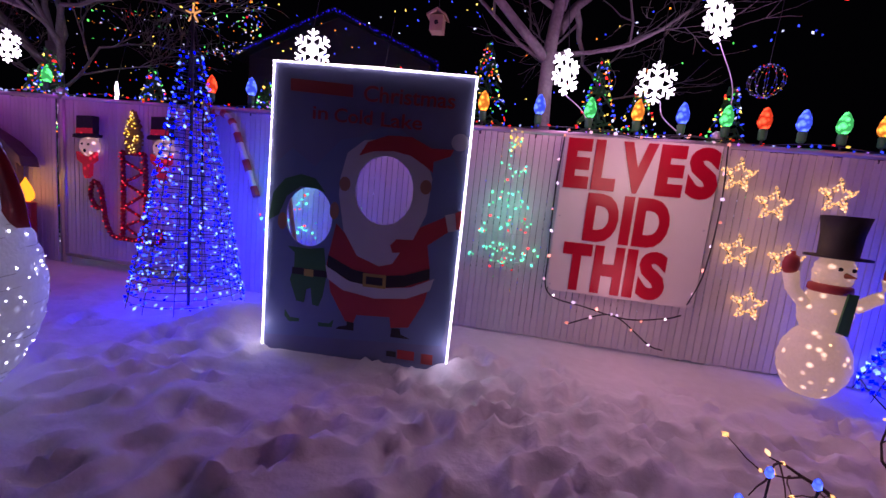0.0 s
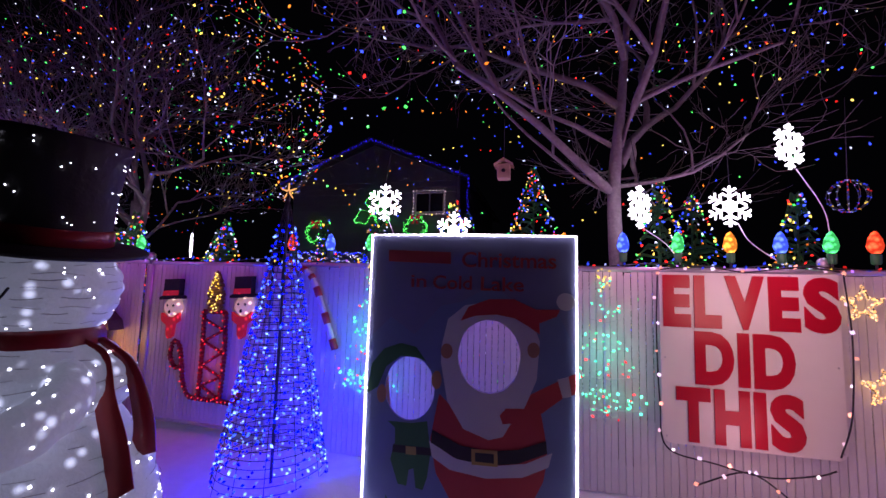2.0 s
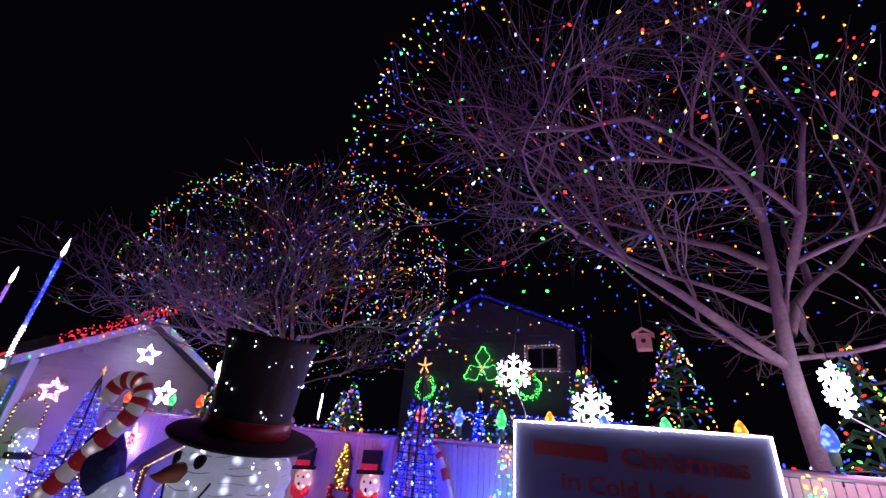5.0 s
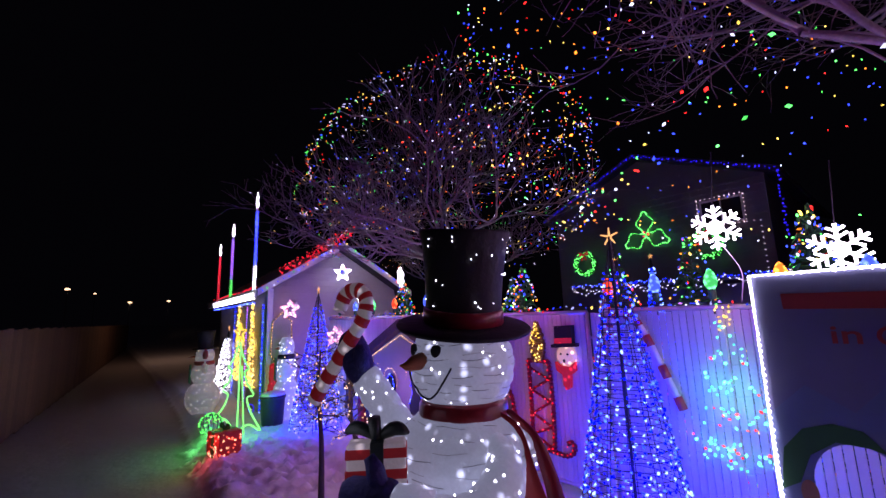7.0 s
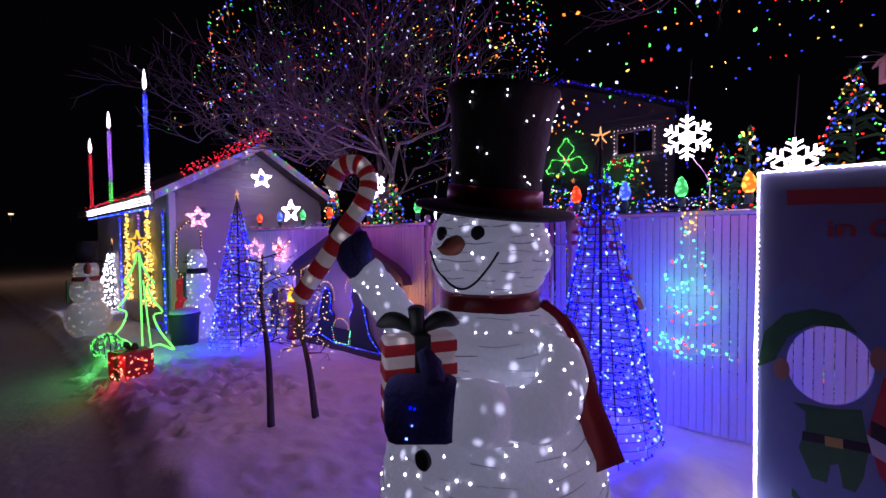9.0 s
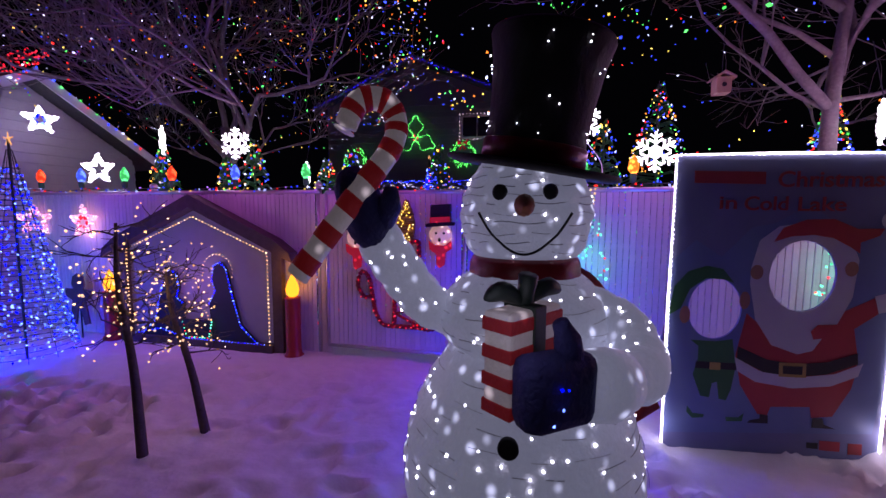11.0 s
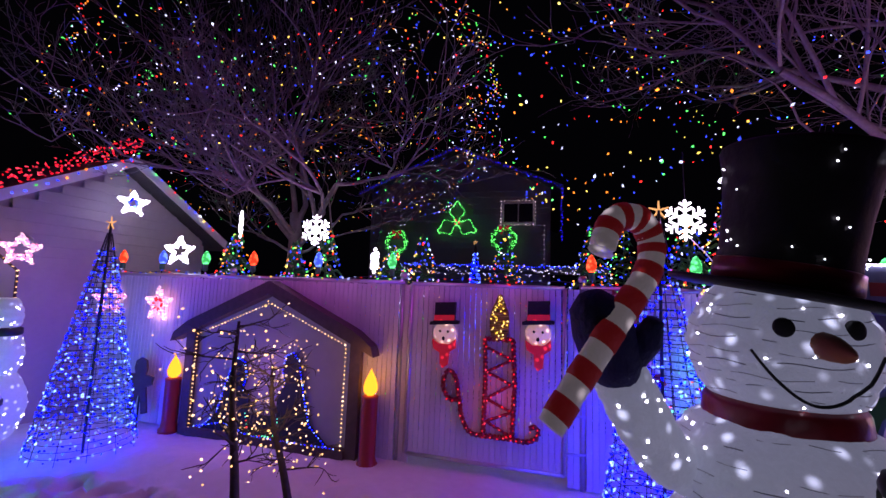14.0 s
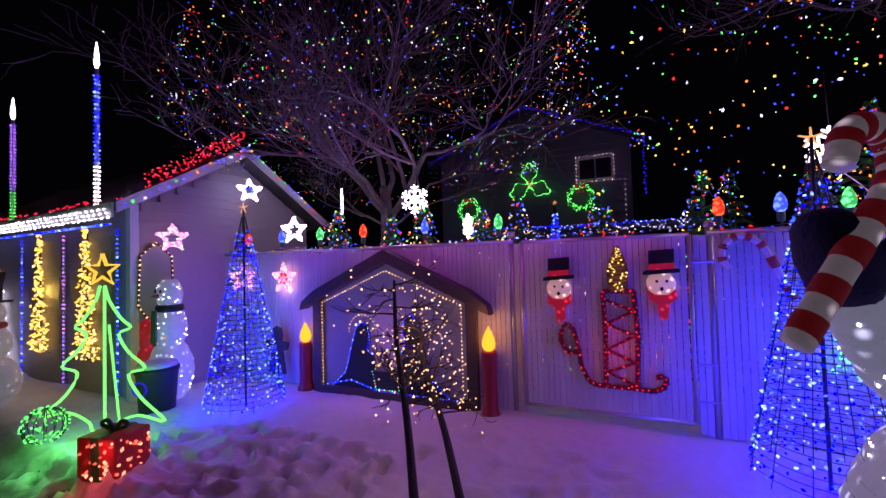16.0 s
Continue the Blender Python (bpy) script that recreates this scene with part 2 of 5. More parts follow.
L_TEAL = glow("teal_led", [(0.05, 1, 0.45), (0.04, 0.9, 0.6), (0.05, 1, 0.45), (1, 0.05, 0.05)], 2.4)
L_YELLOW = glow("yellow_led", [(1.0, 0.62, 0.06), (1, 0.75, 0.2)], 1.8)
L_GOLD = glow("gold_led", [(1.0, 0.50, 0.16), (1.0, 0.62, 0.30)], 1.6)
L_PINK = glow("pink_led", [(1.0, 0.28, 0.55), (1, 0.6, 0.8)], 2.0)
L_FLAME = glow("flame", [(1.0, 0.36, 0.015)], 1.7)
L_PURPLE = glow("purple_led", [(0.55, 0.15, 1.0), (0.25, 0.15, 1.0)], 2.4)


def facets(name, color, strength):
    """A lit moulded lens, brighter in some facets than in others."""
    m = glow(name, [color], strength)
    n, l = m.node_tree.nodes, m.node_tree.links
    e = next(k for k in n if k.type == "EMISSION")
    co, vo, rg = n.new("ShaderNodeTexCoord"), n.new("ShaderNodeTexVoronoi"), n.new("ShaderNodeMapRange")
    vo.inputs["Scale"].default_value = 26
    rg.inputs["From Max"].default_value = 0.6
    rg.inputs["To Min"].default_value, rg.inputs["To Max"].default_value = strength * 3.2, strength * 0.4
    l.new(co.outputs["Object"], vo.inputs["Vector"])
    l.new(vo.outputs["Distance"], rg.inputs["Value"])
    l.new(rg.outputs["Result"], e.inputs["Strength"])
    return m


L_C = {"R": facets("red_cone", (1, 0.07, 0.02), 1.7), "B": facets("blue_cone", (0.06, 0.13, 1.0), 1.9), "G": facets("green_cone", (0.03, 0.9, 0.2), 1.3), "O": facets("orange_cone", (1, 0.30, 0.03), 1.8)}

# ---- mesh helpers ----


def box(bm, x0, x1, y0, y1, z0, z1, bev=0.0):
    r = bmesh.ops.create_cube(bm, size=1.0, matrix=Matrix.LocRotScale(((x0 + x1) / 2, (y0 + y1) / 2, (z0 + z1) / 2), None, (x1 - x0, y1 - y0, z1 - z0)))
    if bev:
        es = list({e for v in r["verts"] for e in v.link_edges})
        bmesh.ops.bevel(bm, geom=es, offset=bev, segments=2, affect="EDGES", profile=0.5)
    return bm


def tube(bm, pts, radii, n=6, caps=True):
    """A tapered tube through the points."""
    pts = [Vector(p) for p in pts]
    if not hasattr(radii, "__len__"):
        radii = [radii] * len(pts)
    rings = []
    for i, p in enumerate(pts):
        d = (pts[min(i + 1, len(pts) - 1)] - pts[max(i - 1, 0)]).normalized()
        a = d.cross(Vector((0, 0, 1)) if abs(d.z) < 0.9 else Vector((1, 0, 0))).normalized()
        b = d.cross(a)
        rings.append([bm.verts.new(p + (a * math.cos(k * math.tau / n) + b * math.sin(k * math.tau / n)) * radii[i]) for k in range(n)])
    for r0, r1 in zip(rings, rings[1:]):
        for k in range(n):
            bm.faces.new((r0[k], r0[(k + 1) % n], r1[(k + 1) % n], r1[k]))
    if caps:
        bm.faces.new(list(reversed(rings[0])))
        bm.faces.new(rings[-1])
    return bm


def lathe(bm, prof, n=32, m=Matrix()):
    """A turned body from (radius, height) pairs."""
    rings = []
    for r, z in prof:
        rings.append([bm.verts.new(m @ Vector((r * math.cos(k * math.tau / n), r * math.sin(k * math.tau / n), z))) for k in range(n)])
    for r0, r1 in zip(rings, rings[1:]):
        for k in range(n):
            bm.faces.new((r0[k], r0[(k + 1) % n], r1[(k + 1) % n], r1[k]))
    bm.faces.new(list(reversed(rings[0])))
    bm.faces.new(rings[-1])
    return bm


def slab(bm, pts, y0, y1):
    """A flat outline in x and z with thickness from y0 to y1."""
    a = [bm.verts.new((x, y0, z)) for x, z in pts]
    b = [bm.verts.new((x, y1, z)) for x, z in pts]
    bm.faces.new(a)
    bm.faces.new(list(reversed(b)))
    for i in range(len(pts)):
        j = (i + 1) % len(pts)
        bm.faces.new((a[j], a[i], b[i], b[j]))
    bmesh.ops.recalc_face_normals(bm, faces=bm.faces)
    return bm


def oval(cx, cz, rx, rz, n=32, a0=0, a1=360):
    return [(cx + rx * math.cos(radians(a0 + (a1 - a0) * k / n)), cz + rz * math.sin(radians(a0 + (a1 - a0) * k / n))) for k in range(n + (0 if a1 - a0 == 360 else 1))]


def smooth_line(pts, per=6):
    """A rounded line through the points."""
    p = [Vector(q) for q in pts]
    p = [p[0] * 2 - p[1]] + p + [p[-1] * 2 - p[-2]]
    out = []
    for i in range(1, len(p) - 2):
        for k in range(per):
            t = k / per
            out.append(0.5 * (2 * p[i] + (p[i + 1] - p[i - 1]) * t + (2 * p[i - 1] - 5 * p[i] + 4 * p[i + 1] - p[i + 2]) * t * t + (3 * p[i] - p[i - 1] - 3 * p[i + 1] + p[i + 2]) * t ** 3))
    return out + [p[-2]]


def along(pts, step):
    """Points at even steps on a line."""
    out, carry = [], 0.0
    for a, b in zip(pts, pts[1:]):
        a, b = Vector(a), Vector(b)
        d = (b - a).length
        s = carry
        while s < d:
            out.append(a.lerp(b, s / d))
            s += step
        carry = s - d
    return out


def finish(ob, smooth=True):
    if smooth:
        ob.data.shade_smooth()
    return ob


def thing(name, x, y, z, label, category, group="", rz=0.0, kind=""):
    ob = new(name)
    ob.empty_display_size = 0.1
    ob.matrix_basis = pose(x, y, z, 0, 0, rz)
    return tagged(ob, label, category, group, kind)


def part(name, bm, mat, parent, label="", smooth=False, kind=""):
    me = bpy.data.meshes.new(name)
    bm.to_mesh(me)
    bm.free()
    me.materials.append(mat)
    ob = new(name, me)
    ob.parent = parent
    if smooth:
        me.shade_smooth()
    return tagged(ob, label, kind=kind)


def solid(name, bm, mat, label="", category="", kind="", smooth=False, group=""):
    ob = part(name, bm, mat, None, label, smooth, kind)
    return tagged(ob, label, category, group, kind)


def bulbs(name, pts, mat, parent, r=0.012, tall=1.6, label="", jitter=0.0):
    """Small lit bulbs, eight-sided, in one mesh."""
    rnd = random.Random(len(pts) + int(r * 1e4))
    v, f = [], []
    for p in pts:
        p = Vector(p)
        d = Vector((rnd.gauss(0, 1), rnd.gauss(0, 1), rnd.gauss(0, 1) + 0.6)).normalized()
        a = d.orthogonal().normalized()
        b = d.cross(a)
        if jitter:
            p = p + Vector((rnd.uniform(-1, 1), rnd.uniform(-1, 1), rnd.uniform(-1, 1))) * jitter
        k = len(v)
        s = r * rnd.uniform(0.75, 1.2)
        v += [p + d * s * tall, p + a * s, p + b * s, p - a * s, p - b * s, p - d * s * tall]
        f += [(k, k + 1, k + 2), (k, k + 2, k + 3), (k, k + 3, k + 4), (k, k + 4, k + 1), (k + 5, k + 2, k + 1), (k + 5, k + 3, k + 2), (k + 5, k + 4, k + 3), (k + 5, k + 1, k + 4)]
    me = bpy.data.meshes.new(name)
    me.from_pydata([tuple(q) for q in v], [], f)
    me.materials.append(mat)
    ob = new(name, me)
    ob.parent = parent
    return tagged(ob, label, kind="stuff")


def lettering(text, w, h, depth, offset=0.0):
    """Letters as a mesh of that width and height, standing in x and z, at the origin."""
    cu = bpy.data.curves.new("letters", "FONT")
    cu.body, cu.extrude, cu.offset, cu.resolution_u = text, depth / 2, offset, 4
    ob = new("letters", cu)
    bpy.context.view_layer.update()
    me = bpy.data.meshes.new_from_object(ob.evaluated_get(bpy.context.evaluated_depsgraph_get()))
    bpy.data.objects.remove(ob)
    co = np.zeros(len(me.vertices) * 3)
    me.vertices.foreach_get("co", co)
    co = co.reshape(-1, 3)
    lo, hi = co.min(0), co.max(0)
    out = np.zeros_like(co)
    out[:, 0] = (co[:, 0] - lo[0]) / (hi[0] - lo[0]) * w
    out[:, 2] = (co[:, 1] - lo[1]) / (hi[1] - lo[1]) * h
    out[:, 1] = -(co[:, 2] - (lo[2] + hi[2]) / 2)
    me.vertices.foreach_set("co", out.ravel())
    me.update()
    return me


def mesh_part(name, me, mat, parent, loc=(0, 0, 0), label=""):
    me.materials.clear()
    me.materials.append(mat)
    ob = new(name, me)
    ob.parent, ob.location = parent, loc
    return tagged(ob, label)


def pierced(outline, holes, y0, y1):
    """A board with openings through it, in x and z."""
    cu = bpy.data.curves.new("board", "CURVE")
    cu.dimensions, cu.fill_mode, cu.extrude = "2D", "BOTH", (y1 - y0) / 2
    for ring in [outline] + holes:
        sp = cu.splines.new("POLY")
        sp.points.add(len(ring) - 1)
        for p, (x, z) in zip(sp.points, ring):
            p.co = (x, z, 0, 1)
        sp.use_cyclic_u = True
    ob = new("board", cu)
    bpy.context.view_layer.update()
    me = bpy.data.meshes.new_from_object(ob.evaluated_get(bpy.context.evaluated_depsgraph_get()))
    bpy.data.objects.remove(ob)
    me.transform(Matrix(((1, 0, 0, 0), (0, 0, -1, (y0 + y1) / 2), (0, 1, 0, 0), (0, 0, 0, 1))))
    return me

# ---- ground and lane ----


def lane_edge(x):
    return 0.44 + 0.9 * (1 - math.exp((x + 4) / 5)) if x < -4 else 0.44 - 0.18 * (x + 4)


PRINTS = []
rnd = random.Random(5)
for k in range(150):
    PRINTS.append((rnd.uniform(-0.3, 3.0), rnd.uniform(0.9, 2.7), rnd.uniform(0.035, 0.07)))
for k in range(110):
    PRINTS.append((rnd.uniform(-7.5, -4.6), rnd.uniform(0.75, 2.0), rnd.uniform(0.04, 0.08)))
for k in range(70):
    PRINTS.append((rnd.uniform(-2.2, 0.6), rnd.uniform(0.8, 2.3), rnd.uniform(0.03, 0.055)))
for k in range(60):
    PRINTS.append((rnd.uniform(-4.6, -2.2), rnd.uniform(0.7, 2.6), rnd.uniform(0.02, 0.04)))


def ground_z(x, y):
    e = y - lane_edge(x)
    z = -0.14 + 0.15 / (1 + math.exp(-max(-30.0, min(30.0, e * 16))))
    soft = 1.0 if e > 0.1 else 0.35
    z += soft * (0.035 * noise.noise((x * 0.9, y * 0.9, 1.3)) + 0.018 * noise.noise((x * 3.1, y * 3.1, 4.0)) + 0.008 * noise.noise((x * 9, y * 9, 2.0)))
    z += 0.16 * math.exp(-((x + 1.25) ** 2 + (y - 2.5) ** 2) / 0.10) + 0.10 * math.exp(-((x + 5.2) ** 2 / 1.2 + (y - 2.55) ** 2 / 0.12))
    z -= 0.09 * math.exp(-((x + 0.25) / 0.95) ** 2 - ((y - 2.15) / 0.5) ** 2)
    z += 0.07 * math.exp(-((e - 0.16) / 0.13) ** 2) * (0.5 + 0.9 * noise.noise((x * 2.4, y * 2.4, 9.0)))
    return z


def build_ground():
    xs = np.concatenate([[-900, -300, -100, -50, -30, -20], np.arange(-13, 5.01, 0.042), [9, 14, 25, 60, 200, 900]])
    ys = np.concatenate([[-900, -200, -60, -20, -9], np.arange(-3, 4.01, 0.042), [6, 8, 12, 20, 40, 100, 300, 900]])
    z = np.array([[ground_z(x, y) for x in xs] for y in ys])
    gx, gy = np.meshgrid(xs, ys)
    for px_, py_, dep in PRINTS:
        a = random.Random(int(px_ * 1e4)).uniform(0, math.tau)
        u = (gx - px_) * math.cos(a) + (gy - py_) * math.sin(a)
        v = -(gx - px_) * math.sin(a) + (gy - py_) * math.cos(a)
        d = (u / 0.12) ** 2 + (v / 0.055) ** 2
        z -= 0.7 * dep * np.exp(-d ** 3) - 0.45 * dep * np.exp(-((d - 2.2) / 0.8) ** 2)
    yard = gy - np.vectorize(lane_edge)(gx) > 0.15
    z = np.where(yard, np.maximum(z, -0.05 + 0.2 * (z + 0.05)), z)
    nx, ny = len(xs), len(ys)
    verts = np.stack([gx, gy, z], -1).reshape(-1, 3)
    faces = [(j * nx + i, j * nx + i + 1, (j + 1) * nx + i + 1, (j + 1) * nx + i) for j in range(ny - 1) for i in range(nx - 1)]
    me = bpy.data.meshes.new("ground")
    me.from_pydata(verts.tolist(), [], faces)
    me.materials.append(SNOW)
    me.shade_smooth()
    tagged(new("ground", me), "trampled snow beside a dark packed lane", "ground", kind="structure")


build_ground()

# ---- the slatted fence with its gate ----
FY = 3.27
fence = thing("fence", 0, FY, 0, "white slatted fence with metal posts and top rail", "fence", kind="structure")
part("top_rail", tube(bmesh.new(), [(-8.35, 0, 1.75), (-3.95, 0, 1.75)], 0.022, 10), METAL, fence, smooth=True)
part("top_rail", tube(bmesh.new(), [(-2.26, 0, 1.75), (6.2, 0, 1.75)], 0.022, 10), METAL, fence, smooth=True)
for k, px_ in enumerate((-8.3, -6.1, -3.98, -2.24, 0.0, 2.25, 4.4, 6.2)):
    bm = tube(bmesh.new(), [(px_, 0.04, -0.2), (px_, 0.04, 1.80)], 0.032, 12)
    bmesh.ops.create_uvsphere(bm, u_segments=10, v_segments=6, radius=0.042, matrix=Matrix.Translation((px_, 0.04, 1.82)))
    part("post", bm, METAL, fence, smooth=True)
bm = bmesh.new()
for zz in (0.3, 1.0, 1.6):
    tube(bm, [(-8.35, 0.03, zz), (-3.95, 0.03, zz)], 0.004, 4)
    tube(bm, [(-2.26, 0.03, zz), (6.2, 0.03, zz)], 0.004, 4)
part("tie_wire", bm, METAL, fence)
gate = thing("gate", 0, FY - 0.02, 0, "white slatted gate in a metal pipe frame", "gate")
bm = bmesh.new()
for a, b in (((-3.86, 0, 0.12), (-3.86, 0, 1.74)), ((-2.40, 0, 0.12), (-2.40, 0, 1.74)), ((-3.86, 0, 1.74), (-2.40, 0, 1.74)), ((-3.86, 0, 0.12), (-2.40, 0, 0.12))):
    tube(bm, [a, b], 0.02, 10)
part("gate_frame", bm, METAL, gate, smooth=True)
for zz in (0.3, 0.62, 1.5):
    part("hinge", tube(bmesh.new(), [(-2.42, 0, zz), (-2.22, 0.03, zz)], 0.012, 6), METAL, gate)

# ---- garage ----
GX, GY = -8.3, 2.08
garage = thing("garage", GX, GY, 0, "low pale-sided garage with gable roof and light strings", "garage", rz=-3.0)
GW, GL, GE, GP = 2.75, 5.7, 2.36, 3.2
slab_bm = bmesh.new()
a = [slab_bm.verts.new((-0.03, y, z)) for y, z in ((0.03, -0.2), (GW, -0.2), (GW, GE), (GW / 2, GP), (0.03, GE))]
b = [slab_bm.verts.new((-GL, y, z)) for y, z in ((0.03, -0.2), (GW, -0.2), (GW, GE), (GW / 2, GP), (0.03, GE))]
slab_bm.faces.new(a)
slab_bm.faces.new(list(reversed(b)))
for i in range(5):
    slab_bm.faces.new((a[i], b[i], b[(i + 1) % 5], a[(i + 1) % 5]))
bmesh.ops.recalc_face_normals(slab_bm, faces=slab_bm.faces)
part("wall", slab_bm, SIDING, garage)
zz = -0.05
while zz < GP - 0.12:
    inset = 0.0 if zz < GE - 0.13 else (zz + 0.13 - GE) / (GP - GE) * GW / 2
    bm = bmesh.new()
    vs = [bm.verts.new(p) for p in ((0.0, inset, zz + 0.13), (0.0, GW - inset, zz + 0.13), (0.022, GW - inset, zz), (0.022, inset, zz), (-0.03, inset, zz), (-0.03, GW - inset, zz))]
    bm.faces.new((vs[0], vs[3], vs[2], vs[1]))
    bm.faces.new((vs[3], vs[4], vs[5], vs[2]))
    part("siding_board", bm, SIDING, garage)
    zz += 0.13
for side in (0, 1):
    bm = bmesh.new()
    y0, y1 = (-0.28, GW / 2 + 0.02) if side == 0 else (GW + 0.28, GW / 2 - 0.02)
    z0 = GE - 0.28 * (GP - GE) / (GW / 2) + 0.04
    vs = []
    for x in (0.25, -GL - 0.2):
        for y, z in ((y0, z0), (y1, GP + 0.04), (y1, GP + 0.12), (y0, z0 + 0.08)):
            vs.append(bm.verts.new((x, y, z)))
    for q in ((0, 1, 2, 3), (7, 6, 5, 4), (0, 4, 5, 1), (1, 5, 6, 2), (2, 6, 7, 3), (3, 7, 4, 0)):
        bm.faces.new([vs[i] for i in q])
    bmesh.ops.recalc_face_normals(bm, faces=bm.faces)
    rf = part("roof", bm, ROOF, garage, "dark shingled roof slope")
    bm = bmesh.new()
    slab_pts = [(0.255, y0, z0 - 0.02), (0.255, y1, GP + 0.02), (0.255, y1, GP + 0.15), (0.255, y0, z0 + 0.11)]
    va = [bm.verts.new(p) for p in slab_pts]
    vb = [bm.verts.new((p[0] + 0.025, p[1], p[2])) for p in slab_pts]
    bm.faces.new(va)
    bm.faces.new(list(reversed(vb)))
    for i in range(4):
        bm.faces.new((va[i], vb[i], vb[(i + 1) % 4], va[(i + 1) % 4]))
    bmesh.ops.recalc_face_normals(bm, faces=bm.faces)
    part("barge_board", bm, TRIM, rf, "pale barge board")
part("fascia", box(bmesh.new(), -GL - 0.2, 0.24, -0.31, -0.285, GE - 0.19, GE - 0.03), TRIM, garage)
part("corner_trim", box(bmesh.new(), -0.06, 0.035, -0.035, 0.06, -0.1, GE), TRIM, garage)
for dx0, dx1 in ((-1.5, -0.35), (-2.9, -1.75)):
    bm = box(bmesh.new(), dx0, dx1, -0.02, 0.02, 0.0, 2.05, 0.004)
    gdoor = part("garage_door", bm, DOORM, garage, "tan panelled garage door")
    for r in range(4):
        part("door_panel", box(bmesh.new(), dx0 + 0.06, dx1 - 0.06, -0.034, -0.021, 0.07 + r * 0.5, 0.5 + r * 0.5, 0.006), DOORM, gdoor)
part("wall_lamp", lathe(bmesh.new(), [(0.02, 0), (0.07, 0.02), (0.06, 0.1), (0.02, 0.12)], 16, pose(0.06, 0.45, 2.0)), METAL, garage, smooth=True)
bulbs("eave_light", [(x, -0.33, GE - 0.1 - 0.05 * (k % 3)) for k, x in enumerate(np.arange(-4.6, 0.25, 0.045))], L_WHITE, garage, 0.014, label="white and blue eave string")
bulbs("eave_light", [(x, -0.30, GE - 0.27 + 0.0 * k) for k, x in enumerate(np.arange(-4.6, 0.25, 0.05))], L_BLUE, garage, 0.013)
for x, mt in ((-0.2, L_BLUE), (-1.62, L_PURPLE), (-3.0, L_BLUE)):
    bulbs("door_string", [(x, -0.06, z) for z in np.arange(0.08, 2.1, 0.055)], mt, garage, 0.014)
bulbs("rake_string", along([(0.3, -0.2, 2.3), (0.3, GW / 2, GP + 0.14), (0.3, GW, GE + 0.1)], 0.11), L_MULTI, garage, 0.016, jitter=0.02)
rr = random.Random(8)
bulbs("roof_string", [(-0.1 - 0.004 * k + rr.uniform(-.03, .03), 0.2 + k * 0.0105, GE + 0.18 + k * 0.0068 + rr.uniform(0, 0.25)) for k in range(190)] + [(-GL * rr.random(), -0.2 + rr.uniform(0, 0.1), GE + 0.06) for k in range(60)], L_RED, garage, 0.012, label="red lights along the roof")


def flat_tree(x, w, z0, z1, n, seed):
    r2 = random.Random(seed)
    t = thing("yellow_light_tree", *(garage.matrix_basis @ Vector((x, -0.09, 0))), "tall narrow tree motif of yellow lights on the garage door", "light decoration", "yellow trees on the garage", rz=-3.0)
    fr = bmesh.new()
    tube(fr, [(0, 0.02, z0), (0, 0.02, z1)], 0.008, 5)
    for k in range(9):
        zz2 = z0 + (z1 - z0) * k / 9
        ww = w * (1 - k / 9.5)
        tube(fr, [(-ww / 2, 0.02, zz2), (ww / 2, 0.02, zz2)], 0.005, 4)
    part("frame", fr, WIRE, t)
    pts = []
    for k in range(n):
        f = r2.random() ** 1.4
        ww = w * (1 - f) * 0.5 + 0.02
        pts.append((r2.uniform(-ww, ww), r2.uniform(-0.03, 0.02), z0 + (z1 - z0) * f))
    bulbs("bulb", pts, L_YELLOW, t, 0.017)


flat_tree(-0.92, 0.62, 0.45, 2.12, 260, 1)
flat_tree(-2.3, 0.62, 0.45, 2.12, 260, 2)


def roof_candle(lx, top, m1, m2, label):
    p = garage.matrix_basis @ Vector((lx, -0.22, GE - 0.05))
    t = thing("roof_candle", *p, label, "light pole", "lit candles on the eave")
    h = top - p.z
    part("pole", tube(bmesh.new(), [(0, 0, 0), (0, 0, h - 0.2)], 0.02, 10), TRIM, t, smooth=True)
    half = int((h - 0.2) / 0.05)
    ring = [[(0.026 * math.cos(a), 0.026 * math.sin(a), k * 0.05) for a in np.arange(0, 6.2, 1.05)] for k in range(half)]
    bulbs("lower_bulb", sum(ring[:half // 3], []), m1, t, 0.009)
    bulbs("upper_bulb", sum(ring[half // 3:], []), m2, t, 0.009)
    bm = lathe(bmesh.new(), [(0.01, h - 0.2), (0.03, h - 0.14), (0.026, h - 0.05), (0.014, h + 0.06), (0.004, h + 0.13)], 8)
    part("flame", bm, L_FLAKE, t, "white lit flame")


roof_candle(-0.3, 4.2, L_WHITE, L_BLUE, "tall pole of blue lights with a white flame on the eave")
roof_candle(-2.8, 4.05, L_GREEN, L_PURPLE, "tall pole of purple and green lights with white flame")
roof_candle(-4.7, 3.83, L_RED, L_RED, "tall pole of red lights with a white flame on the eave")

# ---- house behind ----
house = thing("house", -5.78, 13.0, 0, "dark two-storey house with blue lights along its gable", "house")
HW, HE, HP = 3.25, 5.3, 6.62
bm = bmesh.new()
a = [bm.verts.new(p) for p in ((-HW, 0, -0.1), (HW, 0, -0.1), (HW, 0, HE), (0, 0, HP), (-HW, 0, HE))]
b = [bm.verts.new((v.co.x, 9, v.co.z)) for v in a]
bm.faces.new(a)
bm.faces.new(list(reversed(b)))
for i in range(5):
    bm.faces.new((a[i], b[i], b[(i + 1) % 5], a[(i + 1) % 5]))
bmesh.ops.recalc_face_normals(bm, faces=bm.faces)
part("wall", bm, SIDED, house)
